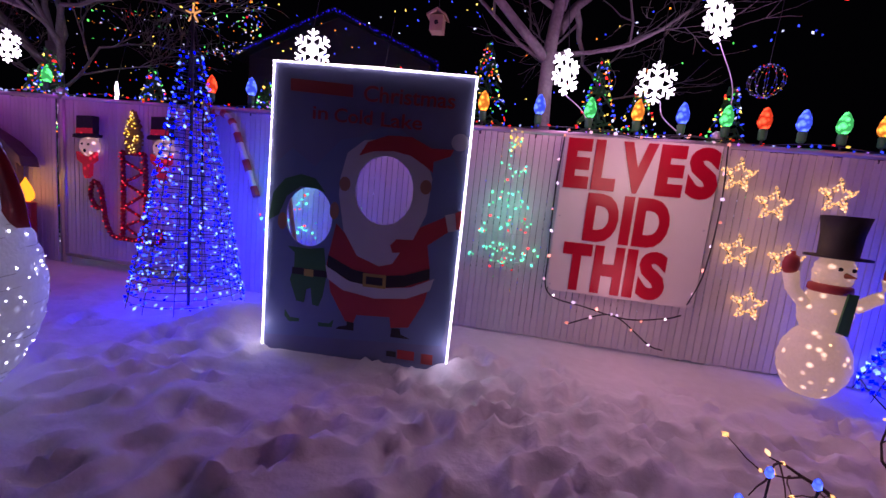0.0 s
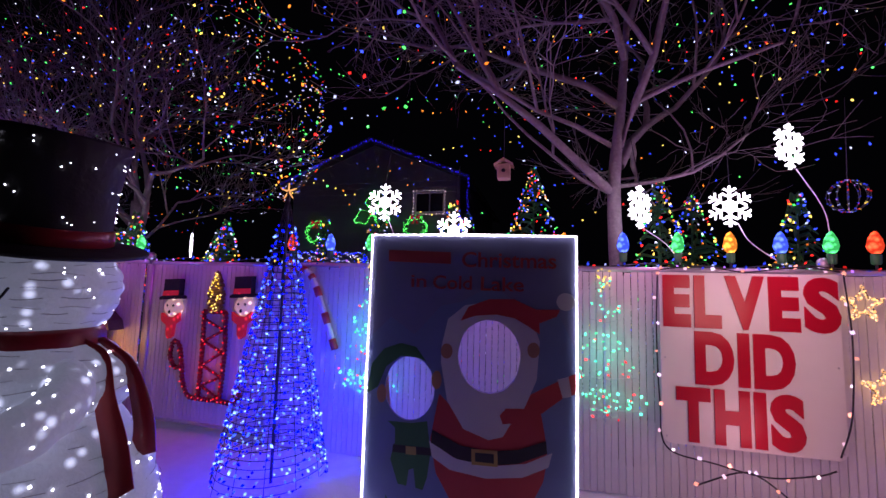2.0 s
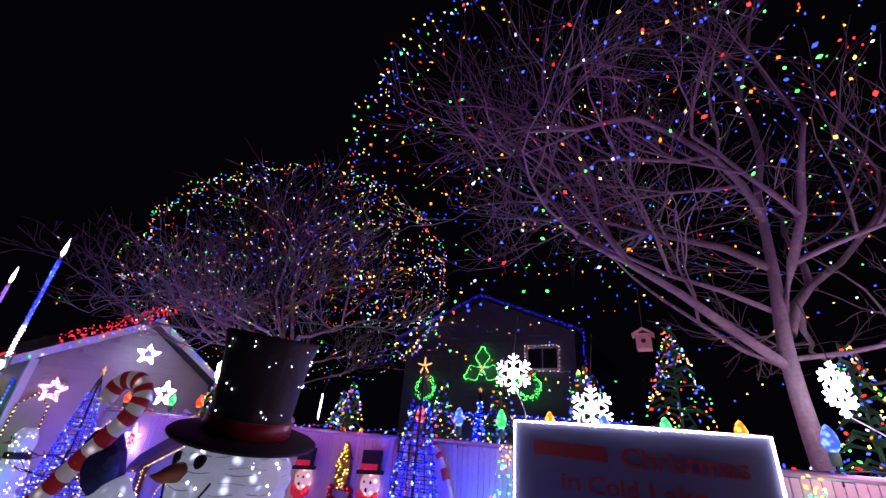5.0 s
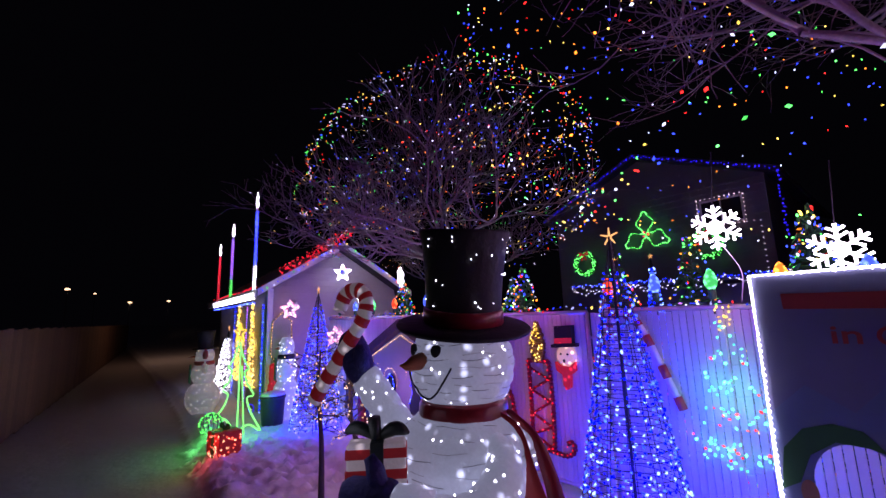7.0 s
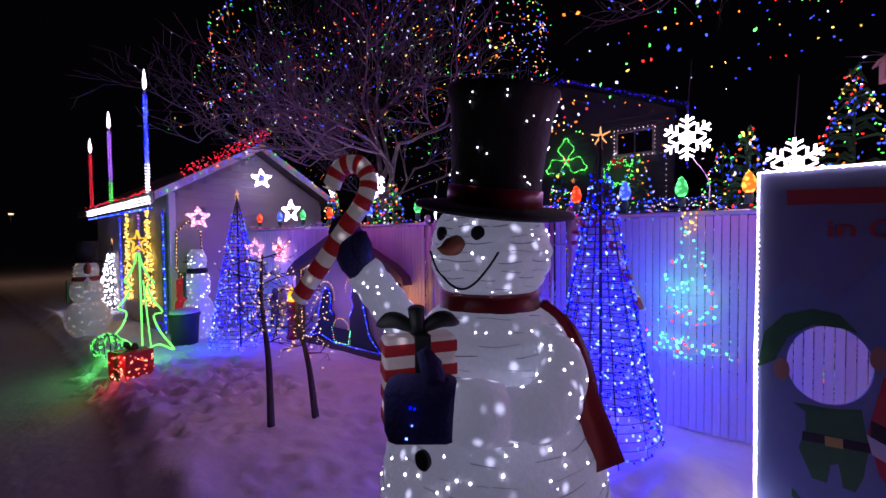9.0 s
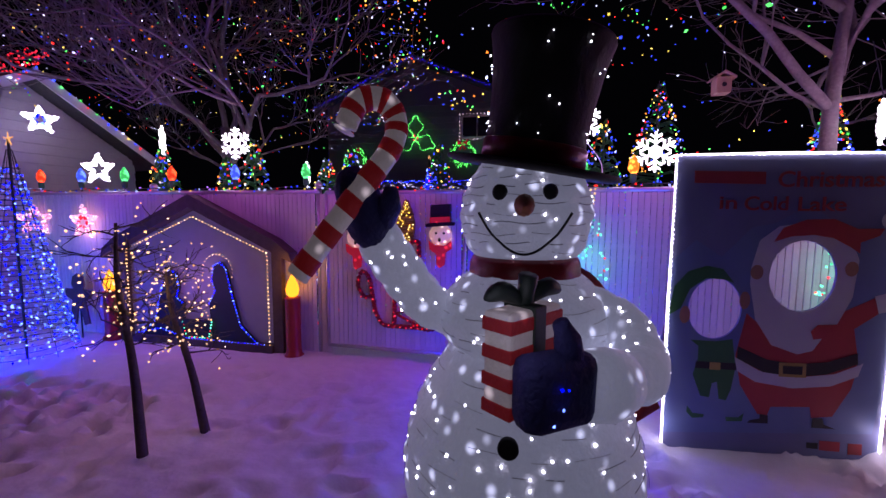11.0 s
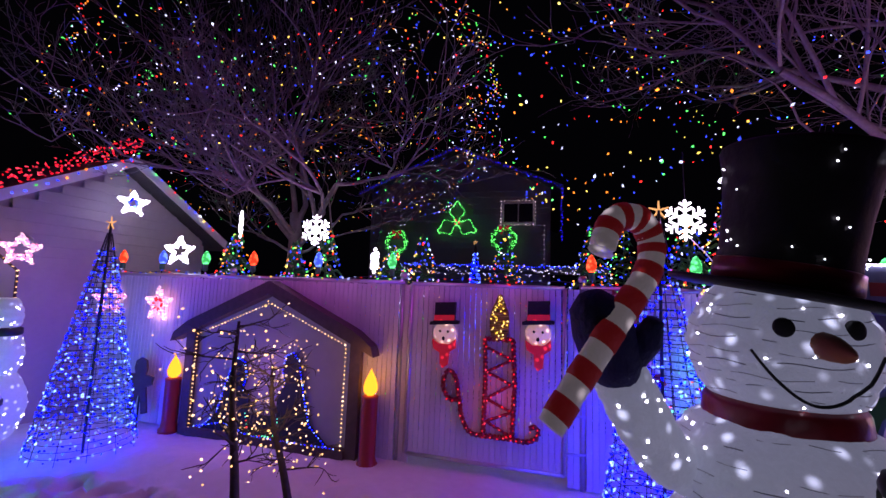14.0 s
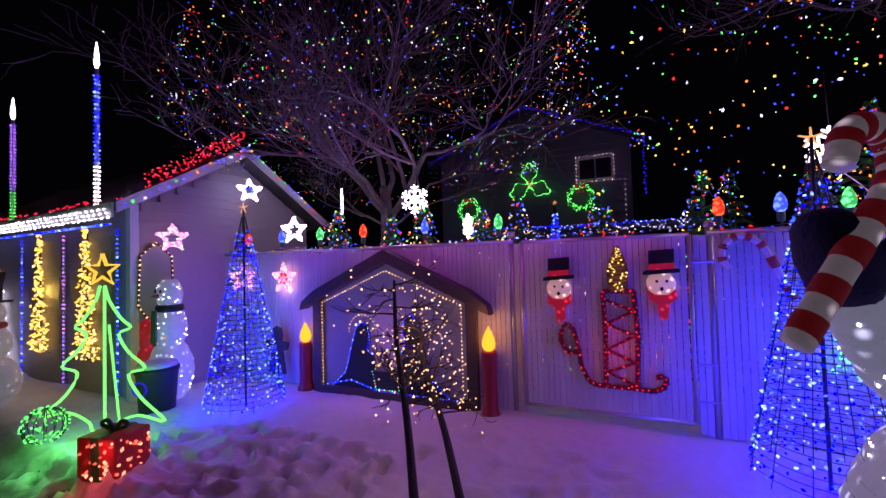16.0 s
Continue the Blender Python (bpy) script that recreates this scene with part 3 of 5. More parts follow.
for s in (-1, 1):
    bm = bmesh.new()
    vs = []
    for y in (-0.35, 9.3):
        for x, z in ((s * (HW + 0.4), HE - 0.2), (0, HP + 0.03), (0, HP + 0.2), (s * (HW + 0.4), HE - 0.03)):
            vs.append(bm.verts.new((x, y, z)))
    for q in ((0, 1, 2, 3), (7, 6, 5, 4), (0, 4, 5, 1), (1, 5, 6, 2), (2, 6, 7, 3), (3, 7, 4, 0)):
        bm.faces.new([vs[i] for i in q])
    bmesh.ops.recalc_face_normals(bm, faces=bm.faces)
    part("roof", bm, ROOF, house)
bm = bmesh.new()
for zz in np.arange(0.2, 5.4, 0.2):
    box(bm, -HW, HW, -0.018, -0.002, zz, zz + 0.02)
part("siding_line", bm, SIDED, house)
part("lean_to", box(bmesh.new(), -0.4, HW + 1.6, -1.9, -0.02, 2.36, 2.5), ROOF, house, "low porch roof")
w = part("window", box(bmesh.new(), 1.65, 2.71, -0.05, -0.01, 4.05, 4.8, 0.01), TRIM, house)
for k in range(2):
    part("pane", box(bmesh.new(), 1.71 + k * 0.5, 2.17 + k * 0.5, -0.062, -0.052, 4.11, 4.74), GLASSD, w)
bulbs("window_string", along([(1.61, -0.1, 4.01), (2.75, -0.1, 4.01), (2.75, -0.1, 4.84), (1.61, -0.1, 4.84), (1.61, -0.1, 4.01)], 0.12), glow("window_led", [(0.9, 0.7, 0.8)], 0.8), house, 0.022)
bulbs("gable_string", along([(-HW - 0.3, -0.4, HE - 0.1), (0, -0.4, HP + 0.1), (HW + 0.35, -0.4, HE - 0.1), (HW + 0.35, -0.4, 3.4)], 0.10), L_DBLUE, house, 0.026, jitter=0.03, label="deep blue lights on the gable")
bulbs("gable_string", along([(2.75, -0.1, 4.0), (HW - 0.2, -0.1, 4.0), (HW - 0.2, -0.1, 2.6)], 0.16), glow("dim_led", [(0.7, 0.6, 0.8)], 0.5), house, 0.02)
rr = random.Random(3)
bulbs("porch_string", [(x, -1.95, 2.5 - rr.random() * 0.3) for x in np.arange(-1.6, HW + 1.6, 0.045)], L_DIM, house, 0.02, label="white icicle lights on the porch edge")
bulbs("porch_string", [(x, -1.95, 2.52 - rr.random() * 0.08) for x in np.arange(-1.6, HW + 1.6, 0.07)], L_BLUE, house, 0.018)


def wreath(name, x, y, z, r, label, bow=True):
    t = thing(name, x, y, z, label, "wreath")
    ring = [(r * math.cos(k * math.tau / 40), 0, r * math.sin(k * math.tau / 40)) for k in range(41)]
    part("ring", tube(bmesh.new(), ring, r * 0.22, 8, False), GREENP, t)
    r2 = random.Random(int(x * 100))
    bulbs("bulb", [(p[0] + r2.uniform(-1, 1) * r * 0.25, -r * 0.22 - r2.random() * 0.03, p[2] + r2.uniform(-1, 1) * r * 0.25) for p in ring * 3], L_GREEN, t, r * 0.055)
    if bow:
        bm = bmesh.new()
        for s in (-1, 1):
            slab(bm, [(0, r), (s * r * 0.5, r * 1.3), (s * r * 0.45, r * 0.8)], -r * 0.36, -r * 0.3)
            slab(bm, [(0, r * 0.95), (s * r * 0.35, r * 0.4), (s * r * 0.15, r * 0.4)], -r * 0.36, -r * 0.3)
        part("bow", bm, SCARFL, t, "red bow")


wreath("wreath", -4.05, 12.9, 3.52, 0.36, "green lit wreath with a red bow on the house wall")
wreath("wreath", -7.9, 12.9, 3.38, 0.36, "green lit wreath with a red bow on the porch")
holly = thing("holly_motif", -5.7, 12.9, 4.1, "holly leaf motif of green lights on the house wall", "light decoration")
pts = []
for ang in (90, 205, 335):
    for k in range(46):
        f = k / 45 * math.tau
        lx, lz = 0.38 + 0.36 * math.cos(f), 0.2 * math.sin(f) * (1 + 0.35 * math.cos(4 * f))
        c, s = math.cos(radians(ang)), math.sin(radians(ang))
        pts.append((lx * c - lz * s, -0.03, lx * s + lz * c))
bm = bmesh.new()
for k in range(0, 138, 46):
    tube(bm, pts[k:k + 46], 0.012, 4)
part("frame", bm, WIRE, holly)
bulbs("bulb", pts, L_GREEN, holly, 0.022)
bulbs("berry", [(0.08 * math.cos(a), -0.06, 0.08 * math.sin(a)) for a in (0, 2, 4)] * 2, L_RED, holly, 0.035)

# ---- trees ----


def grow(bm, p, d, length, rad, depth, r2, ends, lift=0.12, floor=-1.0):
    pts, radii = [p.copy()], [rad]
    steps = 4 if depth > 2 else 3
    for k in range(steps):
        d = (d + Vector((r2.gauss(0, 0.16), r2.gauss(0, 0.16), r2.gauss(0.0, 0.12) + lift * 0.3))).normalized()
        if p.z < floor and d.z < 0.15:
            d = Vector((d.x, d.y, 0.25)).normalized()
        p = p + d * (length / steps)
        pts.append(p.copy())
        radii.append(rad * (1 - 0.45 * (k + 1) / steps))
    tube(bm, pts, radii, 8 if depth > 3 else (5 if depth > 1 else 3), False)
    ends.append(p.copy())
    if depth == 0:
        return
    kids = 3
    for k in range(kids):
        f = r2.uniform(0.35, 1.0) if k else 1.0
        q = pts[min(steps, int(f * steps))]
        side = Vector((r2.gauss(0, 1), r2.gauss(0, 1), r2.gauss(0.15, 0.7)))
        side = (side - d * side.dot(d)).normalized()
        nd = (d * r2.uniform(0.75, 1.1) + side * r2.uniform(0.45, 0.95)).normalized()
        grow(bm, q, nd, length * r2.uniform(0.62, 0.85), max(0.0035, rad * 0.6 * r2.uniform(0.8, 1.15)), depth - 1, r2, ends, lift, floor)


def bare_tree(x, y, trunk_pts, trunk_r, limbs, seed, label, crown, loops, step, led, size):
    """A leafless tree hung with coloured light strings."""
    t = thing("tree", x, y, 0, label, "tree")
    r2 = random.Random(seed)
    part("trunk", tube(bmesh.new(), smooth_line(trunk_pts, 5), [trunk_r * (1 - 0.035 * k) for k in range(5 * (len(trunk_pts) - 1) + 1)], 12), BARK, t, smooth=True)
    ends = []
    bm = bmesh.new()
    for start, way, length, rad, depth in limbs:
        grow(bm, Vector(start), Vector(way).normalized(), length, rad, depth, r2, ends, 0.12, 2.7)
    part("limb", bm, BARK, t, "bare grey branches", smooth=True)
    cx, cy, cz, rx, ry, rz = crown
    pts = []
    for k in range(loops):
        el = -0.75 + 1.9 * k / (loops - 1)
        ph, tilt = r2.uniform(0, 6), r2.uniform(-0.25, 0.25)
        line = []
        for j in range(61):
            az = j / 60 * math.tau
            e2 = el + tilt * math.sin(az + ph) + 0.12 * math.sin(3 * az + ph) + 0.07 * noise.noise((az * 2, k, seed))
            sc = 1 + 0.10 * noise.noise((az * 3, k * 1.7, seed + 5))
            line.append((cx + rx * sc * math.cos(e2) * math.cos(az), cy + ry * sc * math.cos(e2) * math.sin(az), cz + rz * sc * math.sin(e2)))
        pts += [p for p in along(line, step) if r2.random() > 0.12]
    for k in range(loops // 2):
        f = 0.45 + 0.45 * r2.random()
        el, ph = r2.uniform(-0.6, 0.9), r2.uniform(0, 6)
        line = [(cx + rx * f * math.cos(el) * math.cos(a), cy + ry * f * math.cos(el) * math.sin(a), cz + rz * f * math.sin(el) + 0.18 * math.sin(2 * a + ph)) for a in np.arange(ph, ph + 3.6, 0.12)]
        pts += [p for p in along(line, step * 1.1) if r2.random() > 0.1]
    for k in range(14):
        az, e1 = r2.uniform(0, math.tau), r2.uniform(-0.6, 0.3)
        line = [(cx + rx * math.cos(e1 + 0.07 * j) * math.cos(az + 0.03 * j), cy + ry * math.cos(e1 + 0.07 * j) * math.sin(az), cz + rz * math.sin(e1 + 0.07 * j)) for j in range(10)]
        pts += along(line, step * 0.9)
    for k in range(int(len(ends) * 0.03)):
        q = r2.choice(ends)
        pts.append(q)
    bulbs("string_bulb", pts, led, t, size, 1.5, "coloured light strings through the branches", 0.04)
    return t


bare_tree(0.98, 3.95, [(0.06, 0, -0.1), (0.0, 0, 1.2), (-0.06, -0.04, 2.5), (0.02, 0.0, 3.4), (0.1, 0.05, 4.4)], 0.095,
          [((-0.05, -0.04, 2.5), (-0.80, -0.40, 0.75), 2.0, 0.046, 5), ((0.0, 0, 3.0), (0.7, -0.35, 0.75), 1.7, 0.045, 5), ((0.02, 0, 3.4), (-0.35, 0.3, 1.0), 1.7, 0.042, 5),
           ((0.1, 0.05, 4.3), (0.25, -0.1, 1.0), 1.6, 0.038, 5), ((0.06, 0, 3.9), (-0.3, -0.7, 0.7), 1.6, 0.038, 5), ((0.0, 0, 2.8), (0.4, 0.6, 0.8), 1.5, 0.05, 5), ((-0.03, 0, 2.5), (-0.95, 0.2, 0.3), 1.5, 0.022, 5), ((0.0, 0, 2.6), (0.9, 0.2, 0.35), 1.4, 0.022, 5), ((-0.05, 0, 3.0), (-0.9, -0.2, 0.35), 1.7, 0.026, 5)],
          11, "large leafless tree hung with coloured lights behind the fence", (-0.85, -0.2, 4.85, 3.95, 2.3, 3.05), 15, 0.18, L_MULTI, 0.0105)
bare_tree(-6.65, 5.2, [(0.05, 0, -0.1), (0.0, 0, 1.2), (0.0, 0.0, 2.3), (-0.05, 0.0, 2.9)], 0.17,
          [((0, 0, 2.3), (0.75, -0.35, 0.65), 1.6, 0.06, 6), ((0, 0, 2.4), (-0.7, -0.3, 0.75), 1.35, 0.06, 6), ((-0.03, 0, 2.7), (-0.3, 0.1, 1.0), 1.5, 0.05, 6),
           ((0, 0, 2.7), (0.35, 0.3, 1.0), 1.5, 0.05, 6), ((0, 0, 2.5), (-0.1, -0.85, 0.7), 1.5, 0.045, 6), ((0, 0, 2.2), (0.95, -0.2, 0.15), 1.1, 0.026, 5), ((0, 0, 2.2), (-0.95, 0.1, 0.3), 0.85, 0.026, 5)],
          23, "broad leafless tree hung with coloured lights beside the garage", (-0.05, -0.2, 4.45, 3.45, 2.7, 2.25), 15, 0.15, L_TINY, 0.0092)


def lit_shrub(x, y, h, r, n, seed, label):
    t = thing("lit_shrub", x, y, 0, label, "shrub", "lit shrubs behind the fence")
    r2 = random.Random(seed)
    bm = tube(bmesh.new(), [(0, 0, -0.1), (0, 0, h * 0.95)], [0.05, 0.008], 6)
    for k in range(160):
        f = r2.random()
        a = r2.uniform(0, math.tau)
        q = r * (1 - f) + 0.06
        tube(bm, [(0, 0, h * f), (q * 0.6 * math.cos(a), q * 0.6 * math.sin(a), h * f + 0.04), (q * math.cos(a), q * math.sin(a), h * f - 0.05)], [0.012, 0.02, 0.004], 4, False)
    part("foliage", bm, GREENP, t)
    pts = []
    for k in range(n):
        f, a = r2.random() ** 1.3, r2.uniform(0, math.tau)
        q = (r * (1 - f) + 0.05) * r2.uniform(0.8, 1.05)
        pts.append((q * math.cos(a), q * math.sin(a), h * f))
    bulbs("bulb", pts, L_MULTI, t, 0.014)


lit_shrub(0.1, 6.2, 3.5, 1.1, 520, 1, "conifer wrapped in coloured lights behind the fence")
lit_shrub(2.4, 6.4, 3.0, 1.2, 420, 2, "conifer wrapped in coloured lights behind the fence")
lit_shrub(-4.9, 5.2, 2.35, 0.9, 320, 3, "rounded shrub with coloured lights behind the fence")
lit_shrub(-6.2, 4.6, 2.3, 0.7, 220, 4, "rounded shrub with coloured lights behind the fence")
lit_shrub(-1.2, 7.5, 3.0, 1.0, 300, 5, "conifer wrapped in coloured lights behind the fence")
lit_shrub(-7.6, 4.8, 2.3, 0.6, 160, 6, "rounded shrub with coloured lights behind the fence")
for k, (x, y, h) in enumerate(((-5.5, 4.3, 2.5), (-4.2, 4.6, 2.4), (-3.2, 5.6, 2.6), (-2.0, 5.0, 2.6), (-0.9, 4.9, 2.7), (1.6, 5.0, 2.9), (3.2, 5.4, 2.8), (-6.9, 4.2, 2.4))):
    lit_shrub(x, y, h, 0.75, 300, 20 + k, "shrub with many small coloured lights behind the fence")

# ---- big bulbs and strings on the fence ----


def big_bulb(x, c):
    word = {"R": "red", "B": "blue", "G": "green", "O": "orange"}[c]
    t = thing("big_bulb_light", x, FY, 1.75, "large faceted %s bulb light standing on the fence rail" % word, "light", "big bulbs on the fence")
    part("stake", tube(bmesh.new(), [(0, 0, -0.05), (0, 0, 0.09)], 0.008, 6), WIRE, t)
    part("socket", lathe(bmesh.new(), [(0.02, 0.06), (0.028, 0.07), (0.03, 0.13), (0.024, 0.14)], 12), P_GREEN, t, "dark green socket", smooth=True)
    part("bulb", lathe(bmesh.new(), [(0.02, 0.135), (0.042, 0.165), (0.048, 0.195), (0.04, 0.24), (0.02, 0.285), (0.004, 0.30)], 7), L_C[c], t)


for x, c in ((-2.17, "R"), (-1.75, "B"), (-1.33, "G"), (-0.90, "O"), (-0.47, "B"), (-0.04, "G"), (0.42, "O"), (0.88, "B"), (1.28, "G"), (1.64, "O"), (1.97, "B"), (2.28, "G"),
             (2.54, "R"), (2.80, "B"), (3.06, "G"), (3.32, "O"), (3.58, "B"), (3.84, "G"), (-4.10, "G"), (-4.96, "B"), (-5.80, "R"), (-6.47, "G"), (-7.12, "B"), (-7.76, "R")):
    big_bulb(x, c)
string = thing("fence_string", 0, FY, 0, "string of small coloured lights along the fence rail", "light string")
rr = random.Random(12)
line = [(x, -0.03, 1.785 + 0.015 * math.sin(x * 7)) for x in np.arange(-8.3, 6.1, 0.06)]
part("cable", tube(bmesh.new(), line, 0.004, 4), WIRE, string)
bulbs("bulb", along(line, 0.075), L_SMALL, string, 0.011, jitter=0.02)


def snowflake(x, y, z, r, turn, label="bright white snowflake light hanging behind the fence"):
    t = thing("snowflake_light_figure", x, y, z, label, "light decoration", "white snowflakes", rz=turn)
    bm = bmesh.new()
    for k in range(6):
        a = radians(60 * k + 30)
        c, s = math.cos(a), math.sin(a)
        def at(u, v):
            return (u * c - v * s, 0, u * s + v * c)
        tube(bm, [at(0, 0), at(r, 0)], r * 0.06, 5)
        for u, q in ((0.45, 0.32), (0.72, 0.26)):
            for sg in (-1, 1):
                tube(bm, [at(u * r, 0), at((u + q * 0.6) * r, sg * q * r)], r * 0.055, 5)
        nxt = radians(60 * k + 90)
        tube(bm, [at(0.3 * r, 0), (0.3 * r * math.cos(nxt), 0, 0.3 * r * math.sin(nxt))], r * 0.055, 5)
    part("flake", bm, L_FLAKE, t)
    part("hanging_wire", tube(bmesh.new(), [(0, 0, r), (0.03, 0.1, r + 0.5)], 0.004, 4), WIRE, t)


for x, y, z, turn in ((-1.32, 3.55, 2.41, 5), (-0.62, 3.67, 2.13, 0), (1.07, 3.54, 2.31, 48), (1.92, 3.95, 2.38, 0), (2.2, 3.55, 2.79, 33), (-5.33, 3.74, 2.37, 8), (-5.0, 4.78, 2.08, -46), (-6.68, 4.0, 2.5, -54)):
    snowflake(x, y, z, 0.19, turn)


cord_set = thing("hanging_cord", 0, 0, 0, "pale cords that drop from the snowflakes to the fence rail", "cord")
for a, b, sag in (((1.07, 3.54, 2.14), (1.30, 3.28, 1.80), 0.05), ((1.98, 3.95, 2.22), (1.99, 3.28, 1.80), -0.06), ((2.24, 3.55, 2.60), (2.28, 3.28, 1.82), 0.08), ((-1.28, 3.55, 2.24), (-1.15, 3.28, 1.79), 0.06)):
    mid = [(p + q) / 2 for p, q in zip(a, b)]
    part("cord", tube(bmesh.new(), smooth_line([a, (mid[0] + sag, mid[1], mid[2]), b], 6), 0.004, 5), TRIM, cord_set, smooth=True)


def star(name, x, y, z, r, mat, rz, label, n=60, rr_=0.009, center=None):
    t = thing(name, x, y, z, label, "light decoration", rz=rz)
    line = []
    for k in range(11):
        q = r if k % 2 == 0 else r * 0.45
        a = radians(90 + 36 * k)
        line.append((q * math.cos(a), 0, q * math.sin(a)))
    part("frame", tube(bmesh.new(), line, 0.005, 4), WIRE, t)
    inner = [(p[0] * 0.72, 0, p[2] * 0.72) for p in line]
    bulbs("bulb", along(line, r * 0.09) + along(inner, r * 0.12), mat, t, rr_, jitter=0.008)
    if center:
        bulbs("middle_bulb", [(r * 0.3 * math.cos(k), -0.01, r * 0.3 * math.sin(k)) for k in range(8)], center, t, rr_ * 1.4)
    return t


star("white_star", -7.82, 3.35, 2.67, 0.17, L_WHITE, 60, "white star light with a blue middle on the garage gable", rr_=0.014, center=L_BLUE)
star("pink_star", -7.98, 2.36, 1.95, 0.17, L_PINK, 60, "pink and white star light above a lit snowman stack", rr_=0.016)
star("pink_star", -7.02, 3.19, 1.40, 0.21, L_PINK, 0, "pink star light hung on the fence", rr_=0.014, center=L_RED)
star("pink_star", -7.76, 3.17, 1.42, 0.19, L_PINK, 40, "pink star light hung near the garage wall", rr_=0.012)
star("white_star", -7.08, 3.45, 2.06, 0.19, L_WHITE, 20, "white star light above the fence", rr_=0.015)
for x, z in ((2.41, 1.53), (2.68, 1.34), (2.5, 0.96), (2.84, 0.93), (2.65, 0.56), (3.08, 1.44)):
    star("gold_star", x, 3.21, z, 0.125, L_GOLD, 0, "small gold star light hung on the fence slats", rr_=0.0075)

# ---- lit cone trees ----


def cone_tree(name, x, y, h, r, rows, mat, seed, label, rb=0.011, topper=L_YELLOW):
    t = thing(name, x, y, ground_z(x, y) - 0.02, label, "light tree", "blue cone trees")
    r2 = random.Random(seed)
    part("pole", tube(bmesh.new(), [(0, 0, -0.05), (0, 0, h)], 0.012, 8), WIRE, t)
    for k in range(12):
        a = k * math.tau / 12
        part("rib", tube(bmesh.new(), [(r * math.cos(a), r * math.sin(a), 0.06), (0.02 * math.cos(a), 0.02 * math.sin(a), h - 0.1)], 0.003, 4), WIRE, t)
    pts = []
    for k in range(rows):
        z = 0.12 + (h - 0.35) * k / rows
        q = r * (1 - z / h) + 0.015
        part("ring", tube(bmesh.new(), [(q * math.cos(a), q * math.sin(a), z) for a in np.linspace(0, math.tau, 25)], 0.003, 4, False), WIRE, t)
        n = max(5, int(q * math.tau / 0.056))
        for j in range(n):
            if r2.random() < 0.84:
                a = (j + r2.uniform(-0.3, 0.3)) * math.tau / n + k
                pts.append((q * math.cos(a), q * math.sin(a), z + r2.uniform(-0.03, 0.03)))
    bulbs("bulb", pts, mat, t, rb)
    for k in range(5):
        a = radians(90 + 72 * k)
        bm = tube(bmesh.new(), [(0, 0, h), (0.07 * math.cos(a), 0, h + 0.07 * math.sin(a))], [0.009, 0.005], 6)
        part("star_arm", bm, L_GOLD if topper is L_YELLOW else topper, t)
    return t


cone_tree("blue_light_tree", -1.77, 2.6, 2.30, 0.42, 36, L_BLUE, 3, "cone tree of wire rings and blue lights standing on snow", 0.0098)
cone_tree("blue_light_tree", -6.82, 2.42, 2.24, 0.42, 36, L_BLUE, 4, "cone tree of wire rings and blue lights near the garage", 0.0098)
cone_tree("blue_light_tree", 3.85, 2.9, 1.75, 0.5, 24, L_BLUE, 5, "cone tree of blue lights at the end of the fence", 0.015)
cone_tree("blue_light_tree", -4.48, 10.0, 3.05, 0.35, 26, L_BLUE, 6, "slim blue light tree in front of the house porch", 0.025)
cone_tree("blue_light_tree", -12.4, 2.3, 1.6, 0.35, 16, L_WHITE, 7, "pale cone tree of lights far along the lane", 0.018)

# ---- the painted photo board ----
board = thing("photo_board", -0.87, 2.30, -0.06, "blue painted photo board with face holes and lit rope edge", "photo board", rz=5.5)
board.scale = (1.09, 1, 1.06)
BW, BH = 1.22, 1.86


def art(x, y):
    """Design units of the artwork to metres on the board."""
    return ((x - 62 + 0.035 * (y - 32)) / 489, BH - (y - 32 - 0.061 * (x - 62)) / 495)


ELF, SANTA = oval(0.265, 0.92, 0.15, 0.19, 40), oval(0.73, 1.135, 0.18, 0.215, 40)
mesh_part("panel", pierced([(0, 0), (BW, 0), (BW, BH), (0, BH)], [ELF, SANTA], -0.006, 0.006), PRINT, board)


def painted(name, pts, layer, mat, holes=(), label=""):
    pts = [art(*p) for p in pts]
    y = -0.0065 - 0.0016 * layer
    mesh_part(name, pierced(pts, list(holes), y - 0.0012, y), mat, board, label=label)


def ring_shape(cx, cz, rx, rz, hole):
    return oval(cx, cz, rx, rz, 48), hole


painted("painted_hill", [(46, 360), (120, 290), (190, 345), (270, 260), (330, 250), (420, 200), (500, 270), (560, 320), (600, 290), (646, 400), (620, 800), (606, 900), (36, 900)], 0, material("printed_pale_blue", (0.17, 0.24, 0.46), 0.5, 0, 0.6, 4, 0.03, 0.75), [ELF, SANTA])
painted("painted_coat", [(262, 520), (300, 560), (480, 600), (470, 565), (520, 520), (600, 480), (612, 525), (545, 575), (556, 650), (558, 700), (545, 760), (500, 845), (445, 850), (440, 815), (335, 815), (325, 845), (300, 838), (250, 745), (235, 650)], 1, P_RED, [], "plain red painted coat shape")
painted("painted_beard", [(290, 300), (340, 260), (430, 250), (520, 290), (548, 370), (536, 480), (500, 560), (470, 590), (440, 640), (400, 650), (330, 620), (285, 540), (268, 430), (270, 380)], 2, P_WHITE, [SANTA], "plain white painted beard shape")
painted("painted_cap", [(326, 306), (350, 265), (410, 244), (480, 246), (540, 278), (606, 280), (596, 300), (548, 318), (548, 350), (520, 328), (480, 302), (430, 290), (370, 292)], 3, P_RED)
mesh_part("painted_bobble", pierced(oval(*art(622, 258), 0.052, 0.052, 24), [], -0.0135, -0.0125), P_WHITE, board)
painted("painted_trim", [(232, 655), (300, 700), (400, 722), (500, 712), (572, 680), (560, 720), (490, 750), (390, 756), (290, 735), (240, 700)], 3, P_WHITE)
